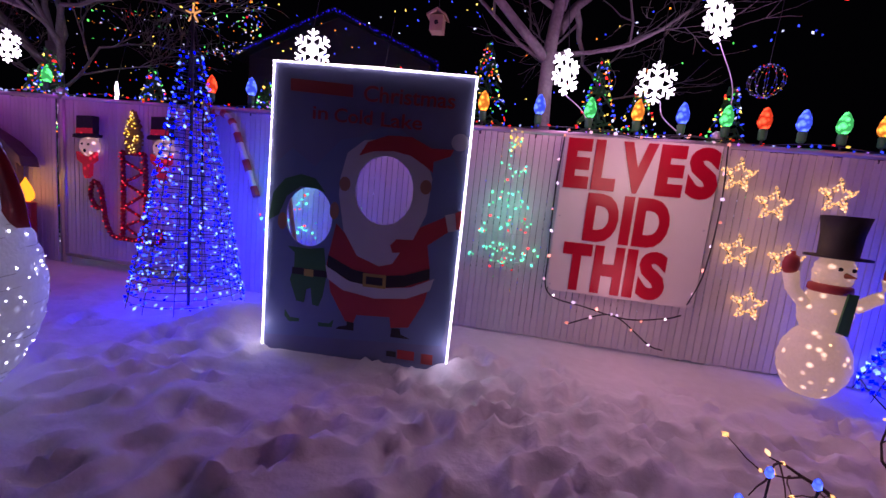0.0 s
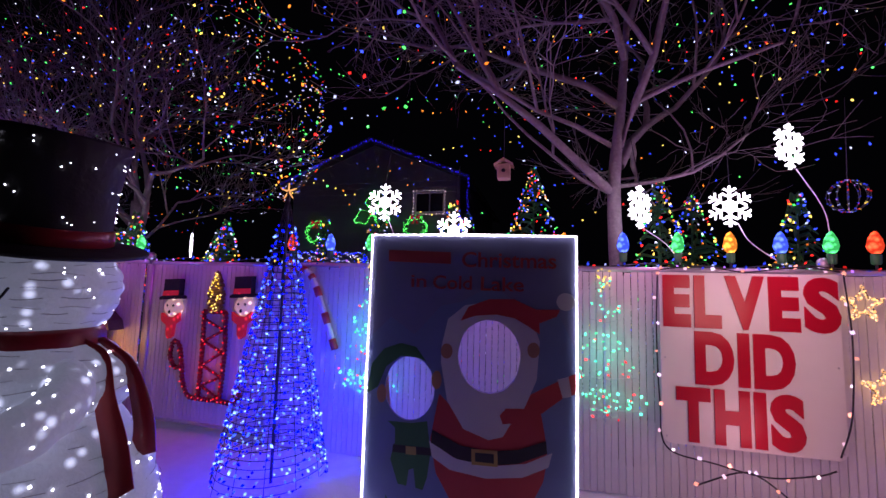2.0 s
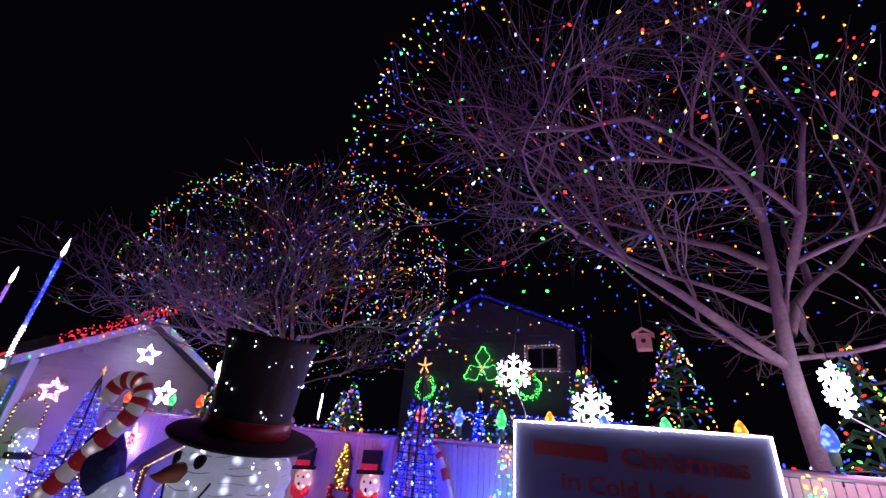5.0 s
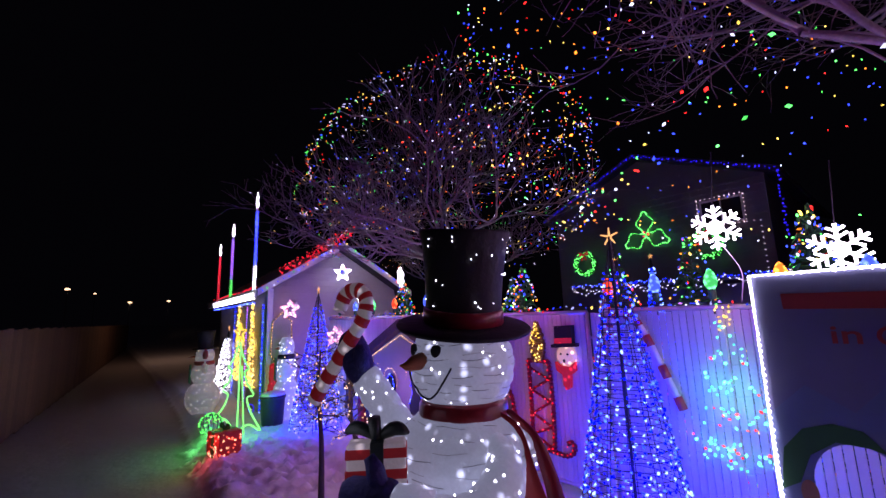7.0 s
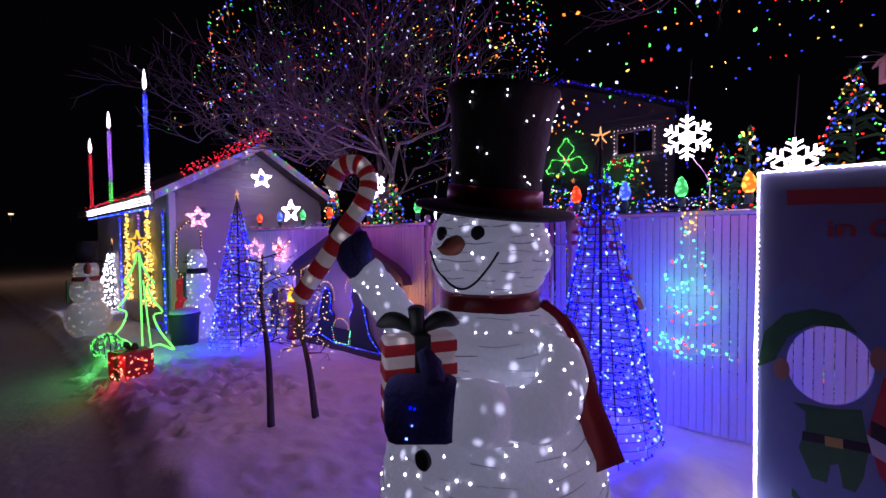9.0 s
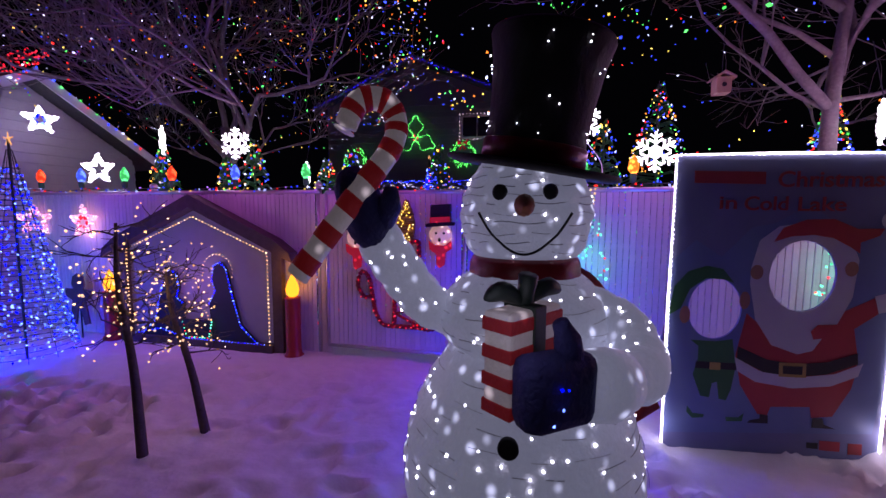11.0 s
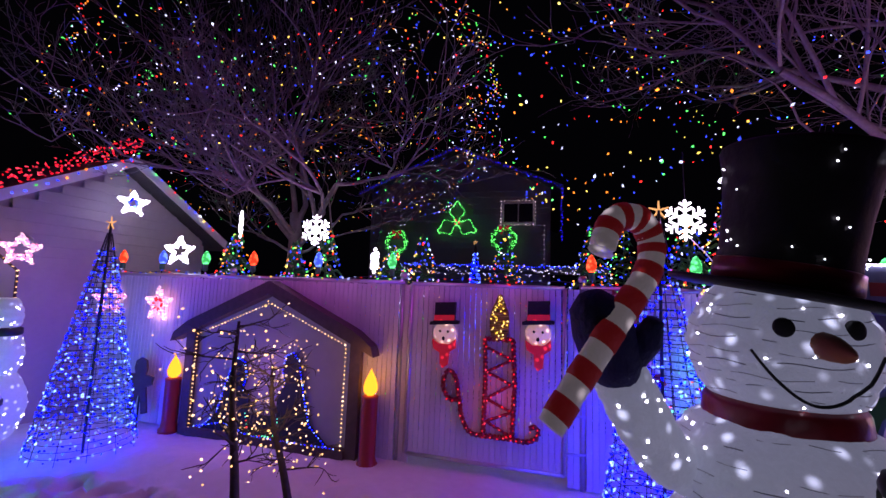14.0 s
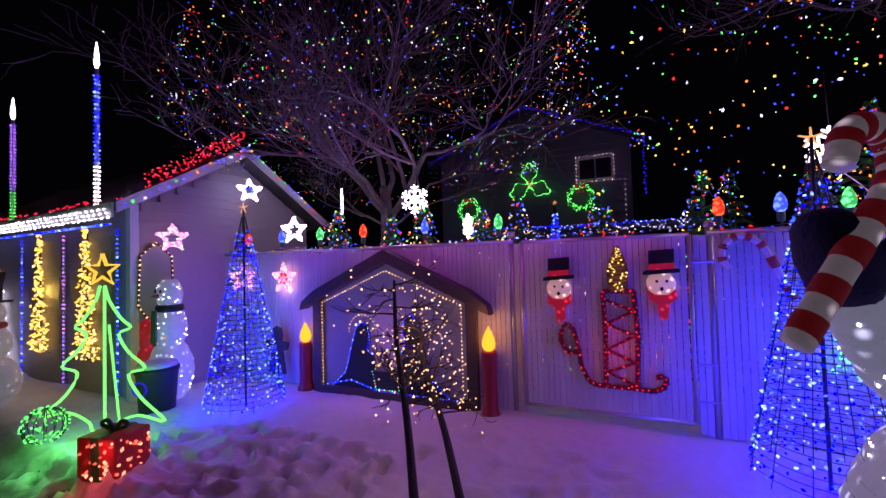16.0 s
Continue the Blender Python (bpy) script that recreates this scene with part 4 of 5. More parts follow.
painted("painted_belt", [(240, 622), (320, 665), (400, 680), (480, 674), (556, 648), (558, 682), (480, 712), (400, 720), (310, 704), (238, 660)], 4, P_BLACK)
painted("painted_buckle", [(352, 674), (424, 678), (424, 722), (352, 718)], 5, P_GOLD)
painted("painted_buckle", [(362, 684), (414, 687), (414, 713), (362, 709)], 6, P_BLACK)
painted("painted_cuff", [(592, 478), (622, 470), (628, 525), (604, 530)], 2, P_WHITE)
painted("painted_mitt", [(622, 470), (648, 458), (646, 515), (628, 522)], 3, P_RED)
painted("painted_hand", [(432, 580), (450, 560), (500, 560), (480, 600), (440, 604)], 4, P_RED)
for pts in ([(306, 838), (328, 842), (328, 868), (272, 866), (278, 858), (306, 852)], [(448, 850), (474, 850), (478, 870), (510, 884), (446, 880)]):
    painted("painted_boot", pts, 3, P_BLACK)
for cx in (285, 530):
    mesh_part("painted_ear", pierced(oval(*art(cx, 395), 0.035, 0.045, 20), [], -0.0115, -0.0105), P_SKIN, board)
painted("painted_tunic", [(110, 600), (180, 606), (226, 600), (236, 690), (225, 760), (212, 795), (192, 790), (186, 735), (172, 740), (165, 785), (140, 780), (118, 710), (132, 660), (132, 620)], 1, P_GREEN, [], "plain green painted tunic shape")
painted("painted_hood", [(46, 520), (62, 430), (100, 385), (150, 370), (195, 382), (225, 425), (200, 415), (150, 408), (105, 440), (80, 500)], 2, P_GREEN, [])
painted("painted_strap", [(126, 668), (238, 676), (238, 698), (124, 690)], 2, P_BLACK)
painted("painted_buckle", [(164, 672), (194, 674), (194, 697), (164, 695)], 3, P_GOLD)
for pts in ([(104, 812), (120, 836), (152, 840), (150, 850), (118, 852), (102, 832)], [(212, 848), (248, 850), (262, 836), (258, 862), (214, 862)]):
    painted("painted_shoe", pts, 2, P_GREEN)
for cx, cy in ((92, 520), (255, 480)):
    mesh_part("painted_ear", pierced(oval(*art(cx, cy), 0.03, 0.055, 20), [], -0.0115, -0.0105), P_SKIN, board)
mesh_part("title_bar", pierced([art(112, 82), art(300, 98), art(300, 134), art(112, 118)], [], -0.011, -0.0075), P_DRED, board, label="dark red bar of lettering")
for word, x0, y0, x1, hh in (("Christmas", 332, 145, 600, 0.095), ("in", 180, 200, 226, 0.075), ("Cold", 246, 208, 360, 0.085), ("Lake", 386, 218, 508, 0.085)):
    ux, uz = art(x0, y0)
    mesh_part("title_word", lettering(word, (x1 - x0) / 489, hh, 0.004, 0.012), P_DRED, board, (ux, -0.0095, uz), "dark red title lettering")
mesh_part("mark_bar", pierced([art(436, 928), art(466, 930), art(466, 948), art(436, 946)], [], -0.0105, -0.0075), P_BLACK, board, label="small dark bar")
mesh_part("mark_badge", pierced([art(470, 922), art(524, 926), art(524, 956), art(470, 952)], [], -0.0105, -0.0075), P_RED, board, label="small red badge shape")
mesh_part("mark_badge", pierced([art(546, 930), art(582, 932), art(582, 966), art(546, 964)], [], -0.0105, -0.0075), P_DRED, board, label="small dark square shape")
for x in (0.08, BW - 0.08):
    part("back_leg", box(bmesh.new(), x - 0.02, x + 0.02, 0.01, 0.05, -0.1, BH - 0.1), EDGE, board)
    part("brace", tube(bmesh.new(), [(x, 0.04, 1.2), (x, 0.5, -0.02)], 0.016, 6), EDGE, board)
edge = [(0, 0.0, -0.02), (0, 0, BH), (BW, 0, BH), (BW, 0, -0.02)]
part("rope_light", tube(bmesh.new(), [(0, -0.012, -0.02), (-0.006, -0.012, BH * 0.5), (0, -0.012, BH), (BW * 0.5, -0.012, BH + 0.006), (BW, -0.012, BH), (BW + 0.004, -0.012, BH * 0.5), (BW, -0.012, -0.02)], 0.0065, 8), L_ROPE, board, "white rope light round the edge")
bulbs("rope_bulb", along([(p[0], -0.016, p[2]) for p in edge], 0.028), L_FLAKE, board, 0.0085, 1.0)
for x in (0, BW):
    lamp("rope_light_glow", -0.88 + 1.09 * x, 2.22 + 0.1 * x, 0.12, 0.3, (0.85, 0.8, 1.0), 0.03)

# ---- the lettered sign ----
sign = thing("lettered_sign", 1.12, 3.19, 0.47, "white board with large red lettering hung on the fence", "sign")
SW, SH = 1.21, 1.26
sign.scale = (0.94, 1, 1)
cr = 0.06
outline = [(0.0, cr), (cr * 0.3, cr * 0.3), (cr, 0), (SW - cr, 0), (SW - cr * 0.3, cr * 0.3), (SW, cr), (SW, SH), (0, SH)]
mesh_part("panel", pierced(outline, [], -0.012, 0.0), SIGNW, sign)


def word(letters, x, z, h):
    for ch, w in letters:
        mesh_part("letter", lettering(ch, w, h, 0.012, 0.055), SIGNR, sign, (x, -0.016, z), "glossy red capital letter")
        x += w + 0.025


word((("E", 0.20), ("L", 0.19), ("V", 0.27), ("E", 0.20), ("S", 0.23)), 0.02, 0.85, 0.39)
word((("D", 0.27), ("I", 0.08), ("D", 0.27)), 0.24, 0.44, 0.385)
word((("T", 0.24), ("H", 0.24), ("I", 0.08), ("S", 0.22)), 0.10, 0.025, 0.39)
for x, z in ((0.03, 0.05), (SW - 0.03, 0.05), (0.03, 0.62), (SW - 0.03, 0.62), (0.5, SH - 0.015), (0.9, SH - 0.015)):
    part("screw", lathe(bmesh.new(), [(0.008, 0), (0.006, 0.004)], 8, pose(x, -0.012, z, 90)), METAL, sign)
swag = thing("sign_string", 1.12, 3.16, 0.47, "dark cable with round white and pink bulbs looped round the sign", "light string")
swag.scale = (0.94, 1, 1)
r2 = random.Random(7)
cable = smooth_line([(-0.02, 0, SH - 0.02), (-0.035, 0, 0.8), (-0.02, 0, 0.3), (0.02, -0.01, -0.02), (0.35, -0.01, -0.10), (0.7, -0.01, -0.15), (1.0, -0.01, -0.10), (1.12, 0, -0.06)], 10)
cable2 = smooth_line([(0.22, -0.015, -0.26), (0.5, -0.015, -0.14), (0.65, -0.015, -0.16), (0.9, -0.015, -0.33), (1.02, -0.015, -0.36)], 10)
cable3 = smooth_line([(SW + 0.02, 0, SH), (SW + 0.05, 0, 0.8), (SW + 0.02, 0, 0.3), (SW - 0.06, 0, 0.03)], 10)
cable4 = smooth_line([(0.0, 0, SH + 0.02), (0.3, 0, SH + 0.05), (0.6, 0, SH + 0.01), (0.95, 0, SH + 0.05), (SW, 0, SH + 0.02)], 10)
for c in (cable, cable2, cable3, cable4):
    part("cable", tube(bmesh.new(), c, 0.006, 5), WIRE, swag, smooth=True)
    bulbs("bulb", along(c, 0.19), glow("pearl_bulb", [(1, 0.85, 0.9), (1, 0.6, 0.75), (1, 0.35, 0.25), (0.9, 0.7, 1)], 2.2), swag, 0.016, 1.3, jitter=0.015)

# ---- the large lit snowman ----
SX, SY = -1.80, 1.04
snowman = thing("lit_snowman", SX, SY, -0.03, "large white fabric snowman lit from inside with top hat and scarf", "snowman")
snowman.scale = (0.98, 0.98, 1.07)


def puffy(r, z0, z1, bands, squash=1.0, flat=0.12):
    """Profile of a stuffed ball with stitched bands."""
    prof, n = [], bands * 4
    for k in range(n + 1):
        f = flat + (1 - 2 * flat) * k / n
        q = math.sin(math.pi * f) ** (0.62 * squash)
        pinch = 0.0075 if k % 4 == 0 else (0.002 if k % 2 else 0.0)
        prof.append((max(0.01, r * q - pinch), z0 + (z1 - z0) * k / n))
    return prof


def crumple(bm, amp):
    for v in bm.verts:
        v.co += Vector((v.co.x, v.co.y, 0)).normalized() * amp * noise.noise(v.co * 16)
    return bm


SEAM = material("grey_seam", (0.30, 0.31, 0.36), 0.8)
for nm, r, z0, z1, bands in (("base", 0.49, 0.0, 1.0, 10), ("body", 0.35, 0.90, 1.26, 5), ("head", 0.262, 1.24, 1.67, 7)):
    b_ = part(nm, crumple(lathe(bmesh.new(), puffy(r, z0, z1, bands), 48), 0.012), FAB, snowman, smooth=True)
    bm = bmesh.new()
    sr = random.Random(bands)
    prof = puffy(r, z0, z1, bands)
    for k in range(2, bands * 4 - 1, 2):
        a0 = sr.uniform(0, 1)
        while a0 < math.tau:
            a1 = a0 + sr.uniform(0.25, 0.75) * 0.25 / r
            q, z = prof[k][0] + 0.0035, prof[k][1] + sr.uniform(-0.006, 0.006)
            tube(bm, [(q * math.cos(a), q * math.sin(a), z + 0.004 * math.sin(a * 9 + k)) for a in np.linspace(a0, a1, 7)], 0.0010 if k % 4 else 0.0015, 4, False)
            a0 = a1 + sr.uniform(0.05, 0.5)
    part("seam", bm, SEAM, b_, kind="stuff")
    r2 = random.Random(int(r * 1000))
    pts = []
    n = int(105 * r * (z1 - z0) / 0.25)
    for k in range(n):
        f = r2.uniform(0.14, 0.9)
        q, z = puffy(r, z0, z1, bands)[int(f * bands * 4)]
        a = r2.uniform(0, math.tau)
        pts.append(((q + 0.001) * math.cos(a), (q + 0.001) * math.sin(a), z))
    bulbs("bulb", pts, L_WHITE, b_, 0.0055, 1.2)
part("scarf", lathe(bmesh.new(), [(0.17, 1.20), (0.212, 1.195), (0.222, 1.24), (0.218, 1.285), (0.205, 1.305), (0.17, 1.30)], 40), CLOTHR, snowman, "dark red satin scarf", smooth=True)


def ribbon(bm, line, widths, way, thick=0.006):
    a, b = [], []
    for p, w in zip(line, widths):
        p = Vector(p)
        for s, l in ((-1, a), (1, b)):
            l.append(p + Vector(way) * w * s)
    up = Vector((0.3, -0.9, 0.2)).normalized() * thick
    va, vb = [bm.verts.new(p) for p in a], [bm.verts.new(p) for p in b]
    wa, wb = [bm.verts.new(p + up) for p in a], [bm.verts.new(p + up) for p in b]
    for i in range(len(line) - 1):
        bm.faces.new((va[i], vb[i], vb[i + 1], va[i + 1]))
        bm.faces.new((wa[i + 1], wb[i + 1], wb[i], wa[i]))
        bm.faces.new((va[i + 1], wa[i + 1], wa[i], va[i]))
        bm.faces.new((vb[i], wb[i], wb[i + 1], vb[i + 1]))
    bm.faces.new((va[0], wa[0], wb[0], vb[0]))
    bm.faces.new((va[-1], vb[-1], wb[-1], wa[-1]))
    return bm


l1 = smooth_line([(0.18, 0.02, 1.26), (0.27, 0.06, 1.19), (0.36, 0.03, 1.04), (0.42, 0.04, 0.88), (0.49, 0.02, 0.72)], 7)
part("scarf_tail", ribbon(bmesh.new(), l1, [0.028 + 0.045 * k / len(l1) for k in range(len(l1))], (0.75, 0.2, 0.45)), CLOTHRB, snowman, "long red scarf tail", smooth=True)
l2 = smooth_line([(0.20, 0.10, 1.26), (0.30, 0.16, 1.15), (0.36, 0.2, 0.95), (0.36, 0.22, 0.78)], 7)
part("scarf_tail", ribbon(bmesh.new(), l2, [0.02 + 0.035 * k / len(l2) for k in range(len(l2))], (0.6, 0.6, 0.1)), CLOTHR, snowman, "long red scarf tail", smooth=True)
hat_m = Matrix.Translation((0.02, 0.0, 1.63)) @ pose(0, 0, 0, 4, 9, 0)
hat = part("hat", lathe(bmesh.new(), [(0.195, 0.0), (0.198, 0.02), (0.192, 0.10), (0.197, 0.22), (0.212, 0.35), (0.232, 0.425), (0.228, 0.437), (0.10, 0.43)], 44, hat_m), CLOTHB, snowman, "tall black fabric top hat", smooth=True)
part("brim", lathe(bmesh.new(), [(0.15, -0.012), (0.30, -0.022), (0.335, -0.014), (0.34, -0.004), (0.33, 0.004), (0.19, 0.012)], 44, hat_m), CLOTHB, hat, smooth=True)
part("hat_band", lathe(bmesh.new(), [(0.196, 0.012), (0.204, 0.016), (0.202, 0.075), (0.194, 0.08)], 44, hat_m), CLOTHR, hat, "dark red hat band", smooth=True)
r2 = random.Random(77)
pts = []
for k in range(44):
    a, z = r2.uniform(0, math.tau), r2.uniform(0.09, 0.41)
    pts.append(hat_m @ Vector(((0.20 + 0.03 * max(0, z - 0.2) / 0.2) * math.cos(a), (0.20 + 0.03 * max(0, z - 0.2) / 0.2) * math.sin(a), z)))
bulbs("hat_bulb", pts, L_WHITE, hat, 0.0035, 1.1)


def on_head(az, z, out=0.0):
    prof = puffy(0.262, 1.24, 1.67, 7)
    q = float(np.interp(z, [h for _, h in prof], [r for r, _ in prof])) + out
    return Vector((q * math.sin(radians(az)), -q * math.cos(radians(az)), z))


for az in (-20, 20):
    p = on_head(az, 1.525, 0.004)
    m = Matrix.Translation(p) @ Vector((p.x, p.y, 0)).to_track_quat("Z", "Y").to_matrix().to_4x4()
    part("eye", lathe(bmesh.new(), [(0.026, -0.012), (0.026, 0.004), (0.02, 0.009), (0.008, 0.011)], 20, m), FELT, snowman, "black felt eye", smooth=True)
bm = tube(bmesh.new(), smooth_line([(0, -0.235, 1.485), (0.0, -0.29, 1.48), (0.005, -0.335, 1.472), (0.0, -0.375, 1.475)], 5), [0.034, 0.036, 0.036, 0.035, 0.034, 0.033, 0.031, 0.029, 0.027, 0.024, 0.021, 0.018, 0.014, 0.01, 0.006, 0.003][:16], 12)
part("nose", bm, CARROT, snowman, "brown-orange carrot nose", smooth=True)
mouth = [on_head(k * 3.7, 1.325 + 0.135 * (k / 10) ** 2, 0.007) for k in range(-10, 11)]
part("mouth", tube(bmesh.new(), mouth, 0.0045, 6), FELT, snowman, "thin black stitched smile", smooth=True)
for z, q in ((1.10, 0.348), (0.78, 0.432), (0.52, 0.492)):
    m = Matrix.Translation((-0.03, -q - 0.004, z)) @ pose(0, 0, 0, 90)
    b_ = part("button", lathe(bmesh.new(), [(0.032, -0.01), (0.034, 0.006), (0.028, 0.012), (0.02, 0.008), (0.006, 0.008)], 22, m), FELT, snowman, "round black button", smooth=True)


def arm(line, radii, name="arm"):
    p = smooth_line(line, 6)
    n = len(p)
    rads = [np.interp(k / (n - 1), np.linspace(0, 1, len(radii)), radii) - (0.006 if k % 3 == 0 else 0) for k in range(n)]
    a = part(name, tube(bmesh.new(), p, rads, 18), FAB, snowman, smooth=True)
    r3 = random.Random(int(line[0][0] * 100))
    pts = []
    for k in range(34):
        j = r3.randrange(1, n - 1)
        d = (p[j + 1] - p[j - 1]).normalized()
        o = d.orthogonal().normalized()
        o.rotate(Matrix.Rotation(r3.uniform(0, math.tau), 3, d))
        pts.append(p[j] + o * rads[j])
    bulbs("bulb", pts, L_WHITE, a, 0.0055, 1.2)
    return a


arm([(-0.27, -0.06, 1.06), (-0.38, -0.12, 1.13), (-0.47, -0.19, 1.26), (-0.54, -0.25, 1.38)], [0.07, 0.088, 0.09, 0.085], "raised_arm")
arm([(0.24, -0.05, 1.16), (0.36, -0.12, 1.08), (0.38, -0.30, 1.0), (0.27, -0.45, 1.01)], [0.06, 0.09, 0.09, 0.07], "bent_arm")
part("cuff", tube(bmesh.new(), [(0.29, -0.43, 1.01), (0.235, -0.485, 1.015), (0.175, -0.52, 1.02)], [0.085, 0.098, 0.09], 18), FAB, snowman, "grey plush cuff", smooth=True)


def mitten(c, ax, size, thumb=(0, 0, 1)):
    bm = bmesh.new()
    m = Matrix.Translation(c) @ Vector(ax).to_track_quat("Z", "Y").to_matrix().to_4x4()
    lathe(bm, [(0.045 * size, -0.08 * size), (0.068 * size, -0.04 * size), (0.072 * size, 0.02 * size), (0.06 * size, 0.075 * size), (0.03 * size, 0.1 * size), (0.008 * size, 0.105 * size)], 18, m @ Matrix.Diagonal((1, 0.75, 1, 1)))
    up, fw = Vector(thumb) * size, Vector(ax).normalized() * size
    th = Vector(c) + up * 0.045 - fw * 0.03, Vector(c) + up * 0.085, Vector(c) + up * 0.105 + fw * 0.03
    tube(bm, th, [0.03 * size, 0.028 * size, 0.016 * size], 10)
    return bm


part("mitten", mitten((-0.575, -0.28, 1.46), (-0.35, -0.25, 1), 1.5, (0.9, -0.3, 0.2)), MITTEN, snowman, "dark blue plush mitten", smooth=True)
GM = Matrix.Translation((0.01, -0.50, 1.08)) @ pose(0, 0, 0, 0, 0, 54) @ Matrix.Scale(1.08, 4)


def turned(bm, m):
    bm.transform(m)
    return bm


MM = Matrix.Translation((0.10, -0.575, 1.03)) @ pose(0, 0, 0, 0, 0, 36) @ Matrix.Scale(1.25, 4)
bm = turned(box(bmesh.new(), -0.10, 0.085, -0.05, 0.045, -0.075, 0.075, 0.032), MM)
tube(bm, [MM @ Vector(p) for p in ((0.03, -0.01, 0.04), (0.015, -0.012, 0.10), (-0.005, -0.012, 0.135))], [0.04, 0.036, 0.022], 12)
mt = part("mitten", bm, MITTEN, snowman, "dark blue plush mitten", smooth=True)
bulbs("mitten_bulb", [(0.10 + random.Random(k).uniform(-0.07, 0.03), -0.655, 1.01 + random.Random(k + 50).uniform(-0.05, 0.05)) for k in range(12)], L_BLUE, mt, 0.005, 1.1)
cane_line = smooth_line([(-0.74, -0.46, 1.26), (-0.65, -0.41, 1.39), (-0.55, -0.36, 1.53), (-0.46, -0.31, 1.66), (-0.445, -0.29, 1.75), (-0.485, -0.31, 1.81), (-0.56, -0.35, 1.80), (-0.60, -0.38, 1.71)], 6)
cane = part("candy_cane", tube(bmesh.new(), cane_line, 0.038, 16), FABS, snowman, "silver and red striped candy cane", smooth=True)
for k in range(1, len(cane_line) - 3, 4):
    part("red_stripe", tube(bmesh.new(), cane_line[k:k + 3], 0.0405, 16), FABR, cane, smooth=True)
gift = part("gift_box", turned(box(bmesh.new(), -0.11, 0.11, -0.045, 0.045, -0.125, 0.125, 0.01), GM), FABS, snowman, "red and white striped gift box")
for k in range(4):
    part("red_stripe", turned(box(bmesh.new(), -0.113, 0.113, -0.048, 0.048, -0.12 + k * 0.066, -0.088 + k * 0.066, 0.003), GM), FABR, gift)
part("ribbon_band", turned(box(bmesh.new(), -0.022, 0.028, -0.052, 0.052, -0.129, 0.131, 0.003), GM), BOW, gift, "black-green ribbon")
bm = bmesh.new()
for s in (-1, 1):
    tube(bm, smooth_line([(0.01, -0.50, 1.225), (0.01 + s * 0.06, -0.50 + s * 0.05, 1.26), (0.01 + s * 0.105, -0.50 + s * 0.09, 1.245)], 5), [0.012, 0.016, 0.02, 0.024, 0.026, 0.026, 0.026, 0.024, 0.02, 0.014, 0.005], 8)
tube(bm, [(0.01, -0.50, 1.21), (0.02, -0.52, 1.30)], [0.022, 0.028], 8)
part("bow", bm, BOW, gift, "dark green bow", smooth=True)
bm = bmesh.new()
tube(bm, [(0.40 * math.cos(a), 0.40 * math.sin(a), 0.02) for a in np.linspace(0, math.tau, 40)], 0.006, 5, False)
part("base_ring", bm, WIRE, snowman)

# ---- nativity hut with its candles ----
hut = thing("nativity_hut", -5.41, 3.17, 0.0, "plywood nativity scene hut with brown roof and light strings", "nativity scene")
NW, NE, NP = 1.02, 1.12, 1.57
part("back_panel", slab(bmesh.new(), [(-NW, 0), (NW, 0), (NW, NE), (0, NP), (-NW, NE)], 0.03, 0.05), PLYW, hut, "grey plywood back")
for s in (-1, 1):
    part("post", box(bmesh.new(), s * NW - 0.06, s * NW + 0.06, -0.04, 0.028, -0.05, NE, 0.006), WOODD, hut)
    k = (NP - NE) / NW
    part("roof_board", slab(bmesh.new(), [(0, NP + 0.01), (s * (NW + 0.22), NE - 0.12 + 0.01), (s * (NW + 0.22) - s * 0.03, NE - 0.01), (s * NW, NE + 0.13), (0, NP + 0.15)], -0.10, 0.06), WOODD, hut, "dark brown roof board")
part("sill", box(bmesh.new(), -NW + 0.06, NW - 0.06, -0.06, 0.028, -0.06, 0.1, 0.006), WOODD, hut)
frame_line = [(-NW + 0.1, -0.05, 0.1), (-NW + 0.1, -0.05, NE - 0.02), (0, -0.05, NP - 0.09), (NW - 0.1, -0.05, NE - 0.02), (NW - 0.1, -0.05, 0.1)]
bulbs("frame_bulb", along(frame_line, 0.042), L_WARM, hut, 0.010, 1.1, "warm white bulbs round the opening")
for cx, s, h in ((-0.34, -1, 0.88), (0.28, 1, 0.98)):
    fig = part("figure", slab(bmesh.new(), [(cx - 0.12 * s, 0.1), (cx + 0.46 * s, 0.1), (cx + 0.26 * s, 0.28), (cx + 0.17 * s, 0.6), (cx + 0.10 * s, h - 0.08), (cx + 0.03 * s, h), (cx - 0.06 * s, h - 0.04), (cx - 0.09 * s, h - 0.2), (cx - 0.05 * s, h - 0.32), (cx - 0.14 * s, 0.5)][::-s], -0.012, 0.012), FIGURE, hut, "plain black kneeling cut-out shape")
    ol = [(cx + 0.46 * s, -0.02, 0.1), (cx + 0.26 * s, -0.02, 0.28), (cx + 0.17 * s, -0.02, 0.6), (cx + 0.10 * s, -0.02, h - 0.08), (cx + 0.03 * s, -0.02, h), (cx - 0.06 * s, -0.02, h - 0.04), (cx - 0.09 * s, -0.02, h - 0.2), (cx - 0.05 * s, -0.02, h - 0.32), (cx - 0.14 * s, -0.02, 0.5)]
    bulbs("outline_bulb", along(ol, 0.035), L_BLUE, fig, 0.0095, 1.1)
    bulbs("halo_bulb", along([(cx + 0.19 * math.cos(a), -0.03, h - 0.10 + 0.19 * math.sin(a)) for a in np.linspace(-0.3, 3.44, 24)], 0.045), L_WARM, fig, 0.008, 1.1)
crib = part("crib", slab(bmesh.new(), [(-0.16, 0.12), (0.14, 0.12), (0.19, 0.32), (-0.21, 0.32)], -0.03, -0.014), FIGURE, hut, "plain cut-out crib shape")
bulbs("crib_bulb", along([(-0.21, -0.04, 0.32), (-0.16, -0.04, 0.12), (0.14, -0.04, 0.12), (0.19, -0.04, 0.32)], 0.035), L_TEAL, crib, 0.009, 1.1)
